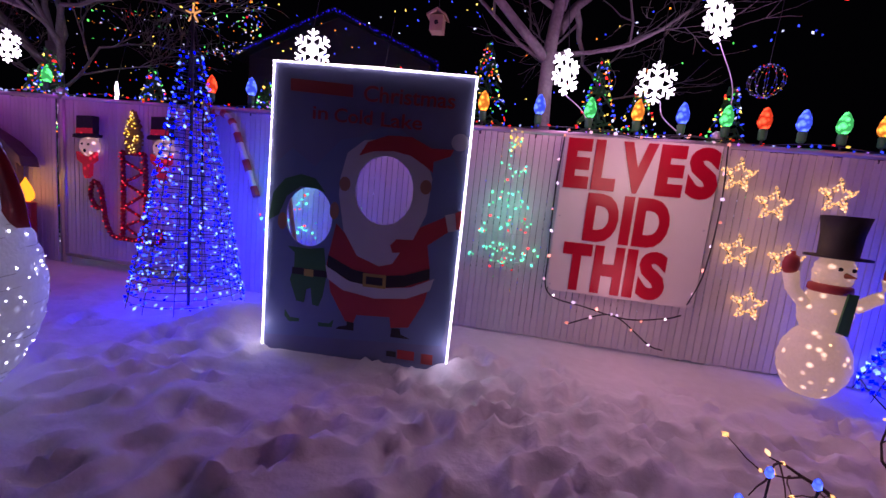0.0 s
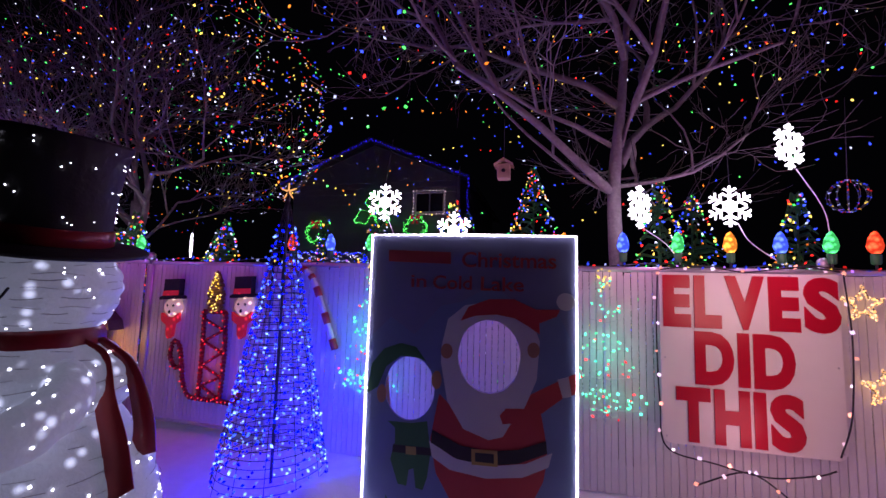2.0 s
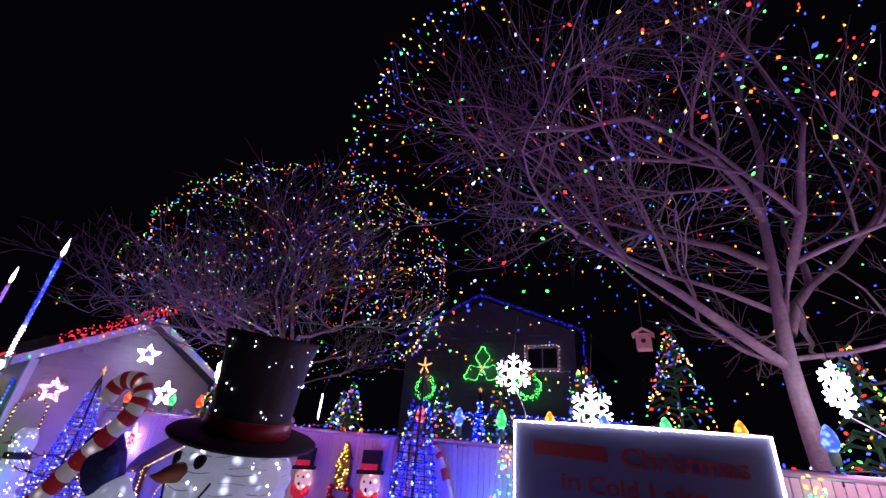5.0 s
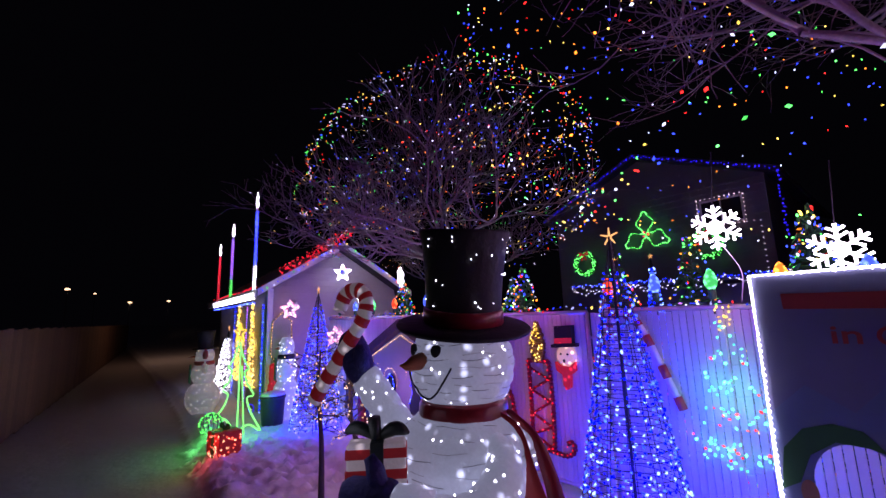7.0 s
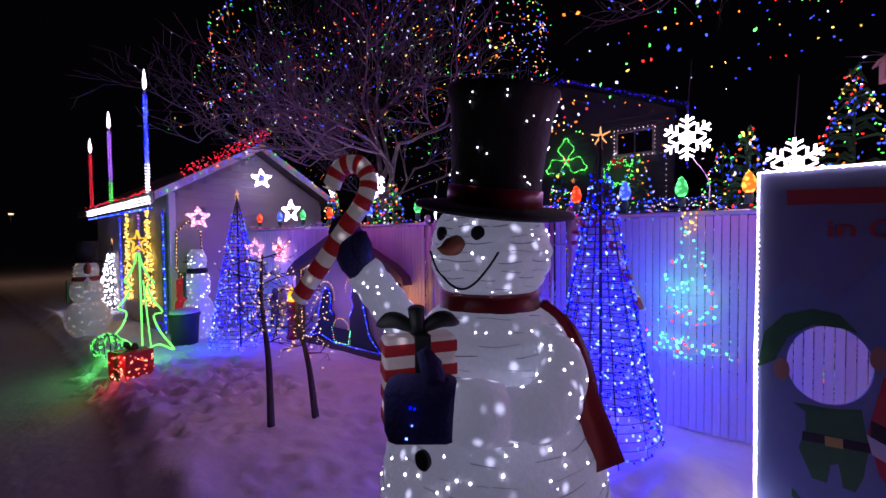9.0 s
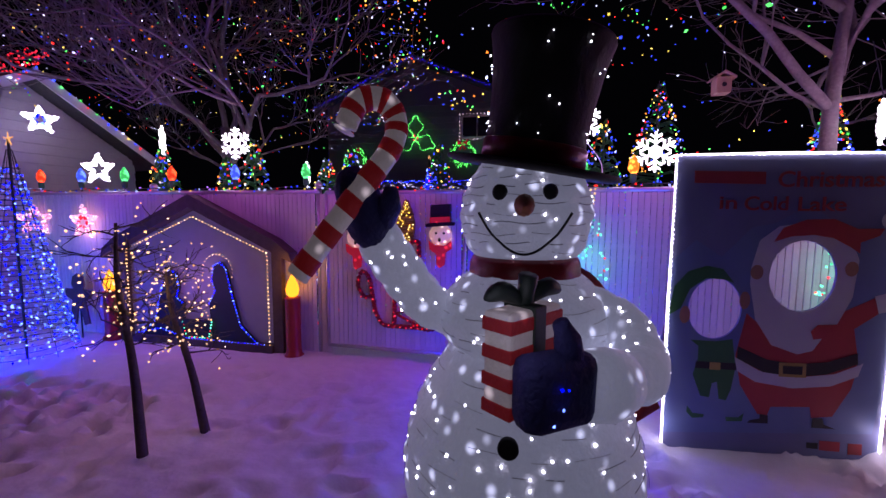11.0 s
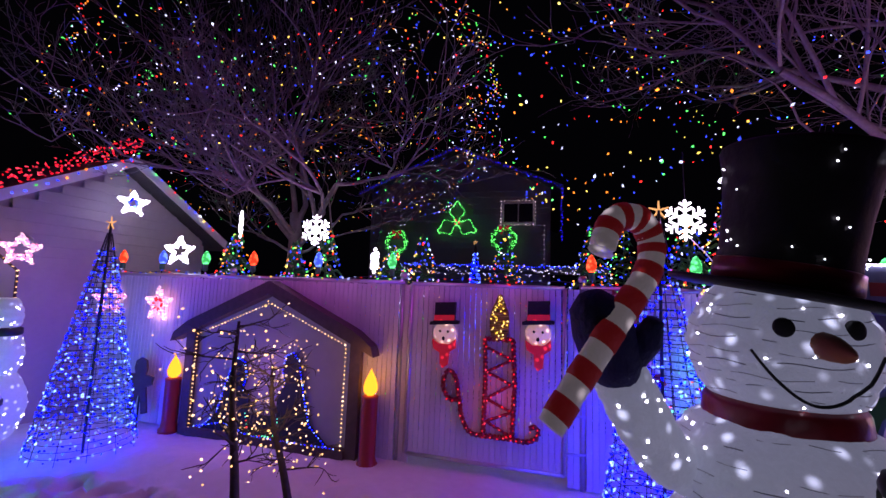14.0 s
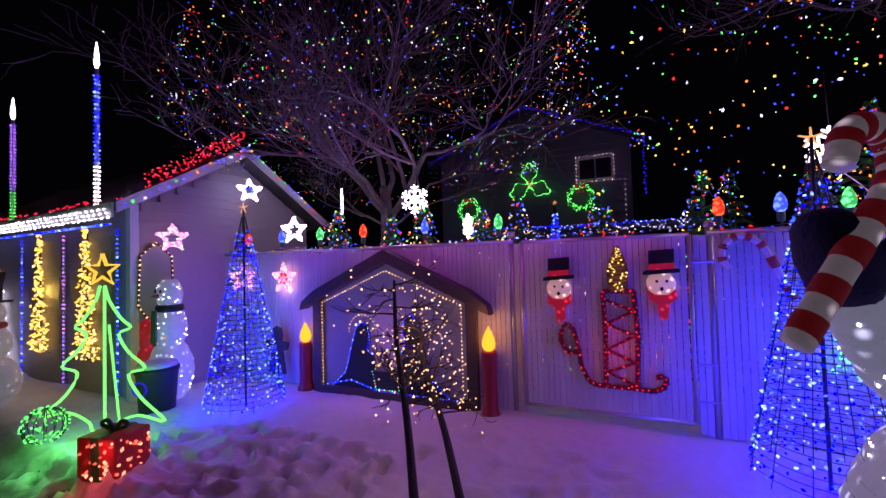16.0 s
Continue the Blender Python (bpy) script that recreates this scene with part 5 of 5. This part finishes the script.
bulbs("crib_bulb", along([(0.16 * math.cos(a) - 0.01, -0.04, 0.34 + 0.13 * math.sin(a)) for a in np.linspace(0, 3.14, 20)], 0.04), L_WARM, crib, 0.008, 1.1)
bulbs("ground_bulb", along([(-0.85, -0.05, 0.12), (-0.5, -0.05, 0.2), (-0.15, -0.05, 0.11), (0.3, -0.05, 0.1), (0.85, -0.05, 0.1)], 0.04), L_BLUE, hut, 0.009, 1.1)


def candle(x, y, z0, h):
    t = thing("giant_candle", x, y, z0, "red plastic candle with a glowing orange flame beside the hut", "candle", "candles beside the hut")
    part("body", lathe(bmesh.new(), [(0.10, 0), (0.103, 0.05), (0.085, 0.07), (0.077, 0.12), (0.077, h - 0.03), (0.082, h - 0.01), (0.06, h)], 24), REDP, t, smooth=True)
    part("flame", lathe(bmesh.new(), [(0.025, h - 0.005), (0.062, h + 0.03), (0.07, h + 0.08), (0.05, h + 0.15), (0.02, h + 0.21), (0.003, h + 0.25)], 16), L_FLAME, t, "glowing orange flame", smooth=True)


candle(-4.2, 3.12, -0.03, 0.68)
candle(-6.62, 3.14, 0.0, 0.60)
ging = thing("gingerbread_cutout", -7.08, 3.12, 0.16, "dark gingerbread shape leaning on the fence", "cut-out")
part("shape", slab(bmesh.new(), [(-0.06, 0.0), (-0.02, 0.2), (0.03, 0.2), (0.07, 0.0), (0.15, 0.02), (0.1, 0.3), (0.18, 0.33), (0.2, 0.42), (0.08, 0.44), (0.10, 0.5), (0.08, 0.6), (0.0, 0.63), (-0.07, 0.59), (-0.09, 0.5), (-0.07, 0.44), (-0.19, 0.44), (-0.19, 0.35), (-0.09, 0.3), (-0.15, 0.02)], -0.01, 0.01), WOODD, ging)
part("stake", tube(bmesh.new(), [(0, 0.012, -0.35), (0, 0.012, 0.2)], 0.01, 6), WIRE, ging)

# ---- figures and stocking on the gate ----


def gate_head(x, z):
    t = thing("snowman_face_light", x, 3.20, z, "lit snowman face with black hat and red scarf on gate", "light decoration", "snowman faces on the gate")
    part("face", lathe(bmesh.new(), [(0.02, -0.02), (0.10, -0.015), (0.115, 0.01), (0.09, 0.045), (0.04, 0.06), (0.005, 0.063)], 24, pose(0, 0.02, 0, 90) @ Matrix.Diagonal((1, 0.92, 1, 1))), FACE, t, smooth=True)
    part("hat", slab(bmesh.new(), [(-0.14, 0.075), (0.14, 0.095), (0.145, 0.125), (0.10, 0.13), (0.105, 0.30), (-0.09, 0.29), (-0.095, 0.12), (-0.14, 0.105)], -0.045, 0.02), CLOTHB, t)
    part("hat_band", slab(bmesh.new(), [(-0.097, 0.118), (0.103, 0.13), (0.104, 0.18), (-0.094, 0.17)], -0.05, -0.046), SCARFL, t)
    part("scarf", slab(bmesh.new(), [(-0.11, -0.06), (-0.05, -0.10), (0.05, -0.10), (0.11, -0.05), (0.115, -0.13), (0.055, -0.17), (0.045, -0.29), (0.0, -0.32), (-0.03, -0.28), (-0.035, -0.18), (-0.10, -0.14)][::-1], -0.04, 0.0), SCARFL, t, "red lit scarf")
    for ex in (-0.035, 0.04):
        part("eye", lathe(bmesh.new(), [(0.013, 0), (0.011, 0.006)], 10, pose(ex, -0.036, 0.02, 90)), FELT, t)
    part("mouth", lathe(bmesh.new(), [(0.015, 0), (0.012, 0.005)], 10, pose(0.0, -0.042, -0.045, 90) @ Matrix.Diagonal((1, 1.3, 1, 1))), FELT, t)


gate_head(-3.5, 1.275)
gate_head(-2.63, 1.32)
stocking = thing("tinsel_stocking", -2.98, 3.21, 0.35, "red tinsel stocking shape with lights and gold top on the gate", "light decoration")
leg = [(-0.13, 0, 0.9), (-0.12, 0, 0.5), (-0.13, 0, 0.03), (0.13, 0, 0.03), (0.15, 0, 0.5), (0.13, 0, 0.9), (-0.13, 0, 0.9)]
foot = smooth_line([(-0.13, 0, 0.03), (-0.26, 0, 0.05), (-0.34, 0, 0.2), (-0.36, 0, 0.32), (-0.45, 0, 0.32), (-0.52, 0, 0.44), (-0.48, 0, 0.58), (-0.40, 0, 0.52), (-0.36, 0, 0.32)], 5)
toe = smooth_line([(0.13, 0, 0.03), (0.25, 0, 0.02), (0.34, 0, 0.06), (0.36, 0, 0.13), (0.31, 0, 0.16), (0.28, 0, 0.11)], 5)
zig = [(-0.11, 0, 0.82), (0.12, 0, 0.72), (-0.11, 0, 0.6), (0.12, 0, 0.5), (-0.11, 0, 0.36), (0.12, 0, 0.26), (-0.11, 0, 0.16), (0.12, 0, 0.05)]
for nm, ln, rd in (("outline", leg, 0.021), ("tail", foot, 0.021), ("toe", toe, 0.021), ("lacing", zig, 0.013)):
    bm = bmesh.new()
    dense = along(ln, 0.02)
    tube(bm, dense, [rd * (0.8 + 0.5 * (k % 2)) for k in range(len(dense))], 7)
    part(nm, bm, GARLR, stocking)
r2 = random.Random(31)
bulbs("bulb", [Vector((p[0], -0.022, p[2])) for p in along(leg, 0.055) + along(foot, 0.06) + along(toe, 0.05) + along(zig, 0.07)], L_RED, stocking, 0.0085, 1.2, jitter=0.012)
bm = bmesh.new()
for k in range(40):
    z = 0.9 + 0.4 * k / 40
    w = 0.09 * math.sin(math.pi * (0.25 + 0.72 * k / 40))
    tube(bm, [(-w + 0.0, r2.uniform(-.02, .02), z), (w, r2.uniform(-.02, .02), z + 0.02)], 0.012, 5)
part("gold_top", bm, GARLG, stocking, "gold tinsel candle flame", kind="stuff")
bulbs("gold_bulb", [(r2.uniform(-0.075, 0.075) * (1.1 - abs(k / 45 - 0.4)), -0.03, 0.9 + 0.4 * k / 45) for k in range(45)], L_YELLOW, stocking, 0.009, 1.2)


def dotted_cane(x, z, flip):
    t = thing("fence_candy_cane", x, 3.22, z, "dark red and white candy cane hung on the slats", "light decoration", "candy canes on the fence")
    ln = smooth_line([(0.33, 0, -0.62), (0.22, 0, -0.34), (0.10, 0, -0.05), (0.02, 0, 0.08), (-0.10, 0, 0.13), (-0.2, 0, 0.06), (-0.22, 0, -0.06), (-0.17, 0, -0.14)], 6)
    ln = [Vector((p.x * flip, p.y, p.z)) for p in ln]
    part("cane", tube(bmesh.new(), ln, 0.026, 10), TRIM, t, smooth=True)
    for k in range(0, len(ln) - 3, 5):
        part("stripe", tube(bmesh.new(), ln[k:k + 3], 0.034, 10), P_DRED, t, smooth=True)


dotted_cane(-1.95, 1.58, 1)
dotted_cane(3.75, 1.35, 1)


def led_tree(x):
    t = thing("green_light_motif", x, 3.22, 0.58, "flat tree motif of teal and red lights on the fence slats", "light decoration", "green tree motifs")
    r2 = random.Random(int(x * 10) + 40)
    bm = bmesh.new()
    levels = ((0.0, 0.10, 0.0), (0.06, 0.30, 0.05), (0.30, 0.22, 0.28), (0.52, 0.17, 0.5), (0.74, 0.12, 0.72), (0.92, 0.06, 0.9))
    pts = []
    for z, w, z2 in levels:
        tube(bm, [(-w, 0, z + 0.03), (0, 0, z), (w, 0, z + 0.03)], 0.003, 4)
        for k in range(int(w * 110)):
            pts.append((r2.uniform(-w, w), -0.012, z + r2.uniform(0, 0.16)))
    tube(bm, [(0, 0, -0.02), (0, 0, 1.1)], 0.004, 4)
    part("frame", bm, METAL, t)
    bulbs("bulb", pts, L_TEAL, t, 0.0115, 1.3)
    bulbs("top_bulb", [(r2.uniform(-0.05, 0.05), -0.01, 0.98 + r2.random() * 0.2) for k in range(16)], L_YELLOW, t, 0.010)


led_tree(-1.27)
led_tree(0.73)

# ---- lit saplings ----


def sapling(x, y, h, lean, seed, lights):
    t = thing("sapling", x, y, ground_z(x, y) - 0.05, "young bare tree with warm white lights in its twigs", "tree", "lit saplings")
    r2 = random.Random(seed)
    tr = [(0, 0, 0), (lean * 0.4, 0.02, h * 0.4), (lean * 0.8, 0.0, h * 0.75), (lean, 0.03, h)]
    part("trunk", tube(bmesh.new(), smooth_line(tr, 5), [0.032 - 0.0016 * k for k in range(16)], 10), BARKD, t, smooth=True)
    bm, ends, pts = bmesh.new(), [], []
    for k in range(17):
        f = 0.5 + 0.48 * k / 16
        a = k * 2.4 + r2.uniform(-0.3, 0.3)
        p = Vector((lean * f, 0.02, h * f))
        d = Vector((math.cos(a), math.sin(a), r2.uniform(-0.15, 0.7))).normalized()
        grow(bm, p, d, r2.uniform(0.11, 0.21), 0.007, 2, r2, ends, 0.0)
    part("crown", bm, BARKD, t)
    for k in range(lights):
        pts.append(r2.choice(ends) + Vector((r2.gauss(0, 0.03), r2.gauss(0, 0.03), r2.gauss(-0.02, 0.04))))
    bulbs("bulb", pts, L_WARM, t, 0.0072, 1.2, "warm white string bulbs")


sapling(-4.1, 1.33, 1.5, -0.13, 61, 135)
sapling(-3.94, 1.66, 1.2, -0.3, 62, 130)

# ---- decorations by the garage ----
gt = thing("green_rope_tree", -7.5, 1.4, 0.0, "green rope-light tree outline with a yellow star", "light decoration", rz=15)
gt.scale = (1.3, 1, 1.05)
half = [(0.02, 1.36), (0.06, 1.22), (0.16, 1.06), (0.24, 0.98), (0.14, 0.92), (0.22, 0.76), (0.36, 0.62), (0.22, 0.56), (0.32, 0.36), (0.52, 0.16), (0.30, 0.2), (0.12, 0.12), (0.08, 0.04)]
ln = [(-x, 0, z) for x, z in half] + [(x, 0, z) for x, z in reversed(half)]
part("outline", tube(bmesh.new(), smooth_line(ln, 4), 0.0125, 6), L_LIME, gt, "green rope light")
part("stem", tube(bmesh.new(), [(0, 0.02, 0.0), (0.0, 0.02, 1.34)], 0.012, 6), L_LIME, gt)
part("stem", tube(bmesh.new(), [(0.10, 0.06, 0.02), (0.02, 0.04, 1.0)], 0.010, 6), L_LIME, gt)
st = []
for k in range(11):
    q = 0.15 if k % 2 == 0 else 0.06
    st.append((q * math.cos(radians(90 + 36 * k)), 0, 1.5 + q * math.sin(radians(90 + 36 * k))))
part("star", tube(bmesh.new(), st, 0.016, 6), L_YELLOW, gt, "yellow rope star")
part("blue_curl", tube(bmesh.new(), [(0.3 + 0.06 * math.cos(a), 0.01, 0.42 + 0.06 * math.sin(a)) for a in np.linspace(0, 6.28, 16)], 0.007, 5), L_DBLUE, gt)
gb = thing("lit_gift_box", -6.6, 1.05, 0.0, "red mesh gift box with a dark bow standing on the snow", "gift box", rz=15)
gb.scale = (1.08, 1.08, 1.08)
part("box", box(bmesh.new(), -0.155, 0.155, -0.14, 0.14, 0, 0.30, 0.012), lit_fabric("red_mesh_cloth", (0.30, 0.015, 0.015), (1.0, 0.04, 0.02), 0.05), gb)
part("ribbon_band", box(bmesh.new(), -0.035, 0.035, -0.145, 0.145, -0.002, 0.305, 0.003), GREENP, gb)
bm = bmesh.new()
for s in (-1, 1):
    tube(bm, smooth_line([(0, 0, 0.30), (s * 0.06, 0, 0.37), (s * 0.11, 0, 0.34), (0, 0, 0.305)], 4), 0.015, 6)
part("bow", bm, GREENP, gb)
r2 = random.Random(90)
bulbs("bulb", [(r2.uniform(-0.145, 0.145), -0.145, r2.uniform(0.03, 0.28)) for k in range(26)] + [(0.16, r2.uniform(-0.13, 0.13), r2.uniform(0.03, 0.28)) for k in range(22)], glow("gift_led", [(1, 0.12, 0.06), (1, 0.4, 0.2)], 1.8), gb, 0.011)
ball = thing("green_light_ball", -7.85, 1.12, 0.16, "ball of tangled green lights on the snow", "light decoration")
ball.scale = (0.8, 0.8, 0.8)
bm = bmesh.new()
for k in range(7):
    a = radians(k * 26)
    tube(bm, [(0.2 * math.cos(b) * math.cos(a), 0.2 * math.cos(b) * math.sin(a), 0.2 * math.sin(b)) for b in np.linspace(0, 6.28, 20)], 0.006, 4, False)
part("wire_ball", bm, WIRE, ball)
pts = []
for k in range(150):
    v = Vector((r2.gauss(0, 1), r2.gauss(0, 1), r2.gauss(0, 1))).normalized() * 0.21
    pts.append(v)
bulbs("bulb", pts, L_GREEN, ball, 0.012)
binn = thing("waste_bin", -7.72, 2.02, 0.0, "dark plastic bin with snow on its lid", "bin")
part("bin", lathe(bmesh.new(), [(0.17, 0), (0.20, 0.42), (0.215, 0.44), (0.215, 0.48), (0.05, 0.5)], 20), BIN, binn, smooth=True)
part("snow_cap", lathe(bmesh.new(), [(0.2, 0.49), (0.19, 0.53), (0.1, 0.55), (0.01, 0.555)], 20), SNOW, binn, smooth=True)


def stack_snowman(x, y, z0, s, mat, label, hat=True, warm=False, slim=1.0):
    t = thing("small_lit_snowman", x, y, z0, label, "snowman", "small lit snowmen")
    for nm, r, a, b in (("base", 0.26, 0, 0.5), ("body", 0.19, 0.44, 0.82), ("head", 0.145, 0.78, 1.06)):
        part(nm, lathe(bmesh.new(), [(q * s * slim, z * s) for q, z in puffy(r, a, b, 5)], 28), mat, t, smooth=True)
        r3 = random.Random(int(x * 10 + r * 100))
        pts = []
        for k in range(int((26 if warm else 170) * r)):
            q, z = puffy(r, a, b, 5)[r3.randrange(3, 18)]
            an = r3.uniform(0, math.tau)
            pts.append((q * s * slim * math.cos(an), q * s * slim * math.sin(an), z * s))
        bulbs("bulb", pts, L_WARM if warm else L_WHITE, t, 0.009)
    part("scarf", lathe(bmesh.new(), [(q * s * slim, z * s) for q, z in ((0.13, 0.77), (0.155, 0.79), (0.15, 0.83), (0.12, 0.84))], 24), P_DRED if warm else P_BLACK, t, "dark scarf", smooth=True)
    part("scarf_end", slab(bmesh.new(), [(-0.02 * s, 0.52 * s), (0.05 * s, 0.5 * s), (0.06 * s, 0.8 * s), (0.0, 0.8 * s)], -0.215 * s * slim, -0.195 * s * slim), P_GREEN, t)
    if hat:
        h = part("hat", lathe(bmesh.new(), [(0.19 * s, 1.03 * s), (0.19 * s, 1.045 * s), (0.115 * s, 1.05 * s), (0.12 * s, 1.2 * s), (0.14 * s, 1.33 * s), (0.05 * s, 1.33 * s)], 24), CLOTHB, t, "black top hat", smooth=True)
    for ex in (-0.05, 0.05):
        part("eye", lathe(bmesh.new(), [(0.015 * s, 0), (0.012 * s, 0.008)], 10, pose(ex * s * slim, -0.138 * s * slim, 0.96 * s, 90)), FELT, t)
    part("nose", tube(bmesh.new(), [(0, -0.13 * s * slim, 0.92 * s), (0.01, -0.23 * s * slim, 0.915 * s)], [0.022 * s, 0.003], 8), CARROT, t)
    for sd in ((-1, 1) if slim == 1.0 or warm else ()):
        part("arm", tube(bmesh.new(), [(sd * 0.16 * s, -0.02, 0.68 * s), (sd * 0.27 * s, -0.05, 0.78 * s), (sd * 0.31 * s, -0.06, 0.9 * s)], [0.045 * s, 0.045 * s, 0.05 * s], 10), mat, t, smooth=True)
        part("mitten", mitten((sd * 0.32 * s, -0.06, 0.95 * s), (0, 0, 1), 0.75 * s), P_DRED, t, smooth=True)
    return t


stack_snowman(2.95, 2.9, 0.05, 0.93, FABW, "warm lit fabric snowman with black hat and dark scarf", True, True, 0.84)
stack_snowman(-7.98, 2.32, 0.0, 1.36, FAB, "slim silver snowman stack with white lights beside the garage", False, False, 0.72)
stack_snowman(-9.7, 1.3, 0.0, 1.2, FABS, "warm lit snowman with black hat along the lane", True, True)
orn = thing("ornament_frame", -8.22, 2.3, 0.95, "tall wooden frame edged with warm bulbs on the garage wall", "light decoration", rz=80)
ol = [(0, 0.95), (0.17, 0.78), (0.19, 0.18), (0.08, 0.0), (-0.08, 0.0), (-0.19, 0.18), (-0.17, 0.78)]
part("panel", slab(bmesh.new(), ol, -0.01, 0.01), PLYW, orn)
part("border", tube(bmesh.new(), [(x, -0.012, z) for x, z in ol + ol[:1]], 0.014, 6), WOODD, orn)
bulbs("bulb", along([(x, -0.03, z) for x, z in ol + ol[:1]], 0.06), L_WARM, orn, 0.011)
nut = thing("guard_figure_light", -8.12, 2.14, 0.0, "small red toy guard shape glowing orange beside the garage", "light decoration")
bm = lathe(bmesh.new(), [(0.07, 0.1), (0.09, 0.15), (0.08, 0.45), (0.1, 0.5), (0.09, 0.6), (0.06, 0.64), (0.075, 0.7), (0.07, 0.78), (0.075, 0.8), (0.07, 0.95), (0.02, 0.98)], 16)
part("body", bm, SCARFL, nut, smooth=True)
pole = thing("striped_pole", -8.06, 2.22, 0.0, "red and white striped pole beside the garage", "pole")
part("pole", tube(bmesh.new(), [(0, 0, 0), (0, 0, 1.0)], 0.04, 12), TRIM, pole, smooth=True)
for k in range(7):
    part("stripe", tube(bmesh.new(), [(0, 0, 0.05 + k * 0.14), (0, 0, 0.12 + k * 0.14)], 0.043, 12), P_DRED, pole, smooth=True)
lan = thing("flame_lamp", -7.9, 2.22, 0.72, "small glowing amber flame lamp", "lamp")
part("flame", lathe(bmesh.new(), [(0.02, 0), (0.05, 0.04), (0.045, 0.1), (0.01, 0.2)], 12), L_FLAME, lan, smooth=True)
part("stem", tube(bmesh.new(), [(0, 0, -0.8), (0, 0, 0.0)], 0.012, 6), WIRE, lan)

# ---- right foreground and hanging things ----
br = thing("lit_branch", 2.35, 1.7, -0.02, "dark bare branch with warm bulbs lying in the snow", "branch")
bm, ends = bmesh.new(), []
r2 = random.Random(17)
for k in range(7):
    grow(bm, Vector((0.2 * k, 0.02 * k, 0.02)), Vector((-0.4 + r2.gauss(0, 0.5), r2.gauss(0.2, 0.4), 0.7)), 0.28, 0.011, 2, r2, ends, 0.02)
part("crown", bm, BARKD, br)
bulbs("bulb", [r2.choice(ends) for k in range(70)], L_WARM, br, 0.012)
for x, y in ((1.81, 1.33), (1.95, 1.31), (1.61, 1.13), (2.1, 1.25)):
    t = thing("stake_light", x, y, -0.02, "thin stake with a small blue light in the snow", "light", "blue stake lights")
    part("stake", tube(bmesh.new(), [(0, 0, -0.05), (0.005, 0, 0.3)], 0.004, 5), WIRE, t)
    part("bulb", lathe(bmesh.new(), [(0.006, 0.29), (0.014, 0.3), (0.012, 0.325), (0.003, 0.335)], 8), L_C["B"], t)
orb = thing("wire_bauble", 2.85, 4.0, 2.46, "hanging wire ball with small white and blue lights", "light decoration")
for k in range(6):
    a = radians(30 * k)
    part("wire_ring", tube(bmesh.new(), [(0.14 * math.cos(b) * math.cos(a), 0.14 * math.cos(b) * math.sin(a), 0.14 * math.sin(b)) for b in np.linspace(0, 6.28, 24)], 0.003, 4, False), WIRE, orb)
bulbs("bulb", [(0.142 * math.cos(b) * math.cos(a), 0.142 * math.cos(b) * math.sin(a), 0.142 * math.sin(b)) for a in np.arange(0, 3.1, 0.52) for b in np.arange(0, 6.2, 0.42)], L_SMALL, orb, 0.006)
part("hanging_wire", tube(bmesh.new(), [(0, 0, 0.14), (0.02, 0, 0.9)], 0.003, 4), WIRE, orb)
bh = thing("birdhouse", -0.12, 3.6, 2.62, "small wooden birdhouse hanging from a branch", "birdhouse")
bx = box(bmesh.new(), -0.06, 0.06, -0.06, 0.06, 0, 0.14, 0.004)
part("box", bx, BIRD, bh)
part("roof", slab(bmesh.new(), [(-0.09, 0.12), (0, 0.17), (0.09, 0.12), (0.09, 0.135), (0, 0.19), (-0.09, 0.135)][::-1], -0.08, 0.08), BIRD, bh)
part("hole", lathe(bmesh.new(), [(0.02, 0), (0.02, 0.003)], 12, pose(0, -0.061, 0.07, 90)), FELT, bh)
part("hanger", tube(bmesh.new(), [(0, 0, 0.18), (0, 0, 0.6)], 0.003, 4), WIRE, bh)

# ---- far side of the lane ----
lane_fence = thing("board_fence", 0, 0, 0, "weathered brown board fence along the lane", "fence", kind="structure")
for k in range(110):
    x = -9.0 - k * 0.3
    y = -0.95 - 0.09 * (x + 16.3)
    me_ = bpy.data.meshes.get("lane_board")
    if me_ is None:
        me_ = bpy.data.meshes.new("lane_board")
        bb = box(bmesh.new(), -0.145, 0.145, -0.012, 0.012, -0.1, 1.75)
        bb.to_mesh(me_)
        bb.free()
        me_.materials.append(BOARDS)
    o = new("board", me_)
    o.location, o.rotation_euler, o.parent = (x, y, 0.02 * math.sin(k * 2.1)), (0, 0, -0.09), lane_fence
for x, y, h in ((-86, 3, 5.5), (-92, 9, 6), (-70, -4, 6.5), (-120, -2, 9)):
    t = thing("street_lamp", x, y, 0, "distant street lamp down the lane", "street lamp", "far street lamps")
    part("post", tube(bmesh.new(), [(0, 0, 0), (0, 0, h), (0.4, 0, h + 0.1)], 0.07, 8), METAL, t)
    part("lamp_head", lathe(bmesh.new(), [(0.05, -0.15), (0.3, -0.1), (0.3, 0.05), (0.05, 0.12)], 10, pose(0.5, 0, h)), L_WARM, t)

# ---- fence slats ----
sl = bmesh.new()
box(sl, -0.024, 0.024, -0.006, 0.006, 0.02, 1.73, 0.003)
slat_me = bpy.data.meshes.new("slat")
sl.to_mesh(slat_me)
sl.free()
slat_me.materials.append(SLAT)
rr = random.Random(44)
x = -8.28
while x < 6.1:
    in_gate = -3.84 < x < -2.42
    gap = -4.02 < x <= -3.84 or -2.42 <= x < -2.22
    if not gap or rr.random() < 0.35:
        o = new("slat", slat_me)
        o.parent = gate if in_gate else fence
        o.location = (x, rr.uniform(-0.002, 0.002), (0.11 if in_gate else 0.0) + rr.uniform(-0.006, 0.004))
        o.scale = (1, 1, 0.945 if in_gate else 1)
    x += 0.0525
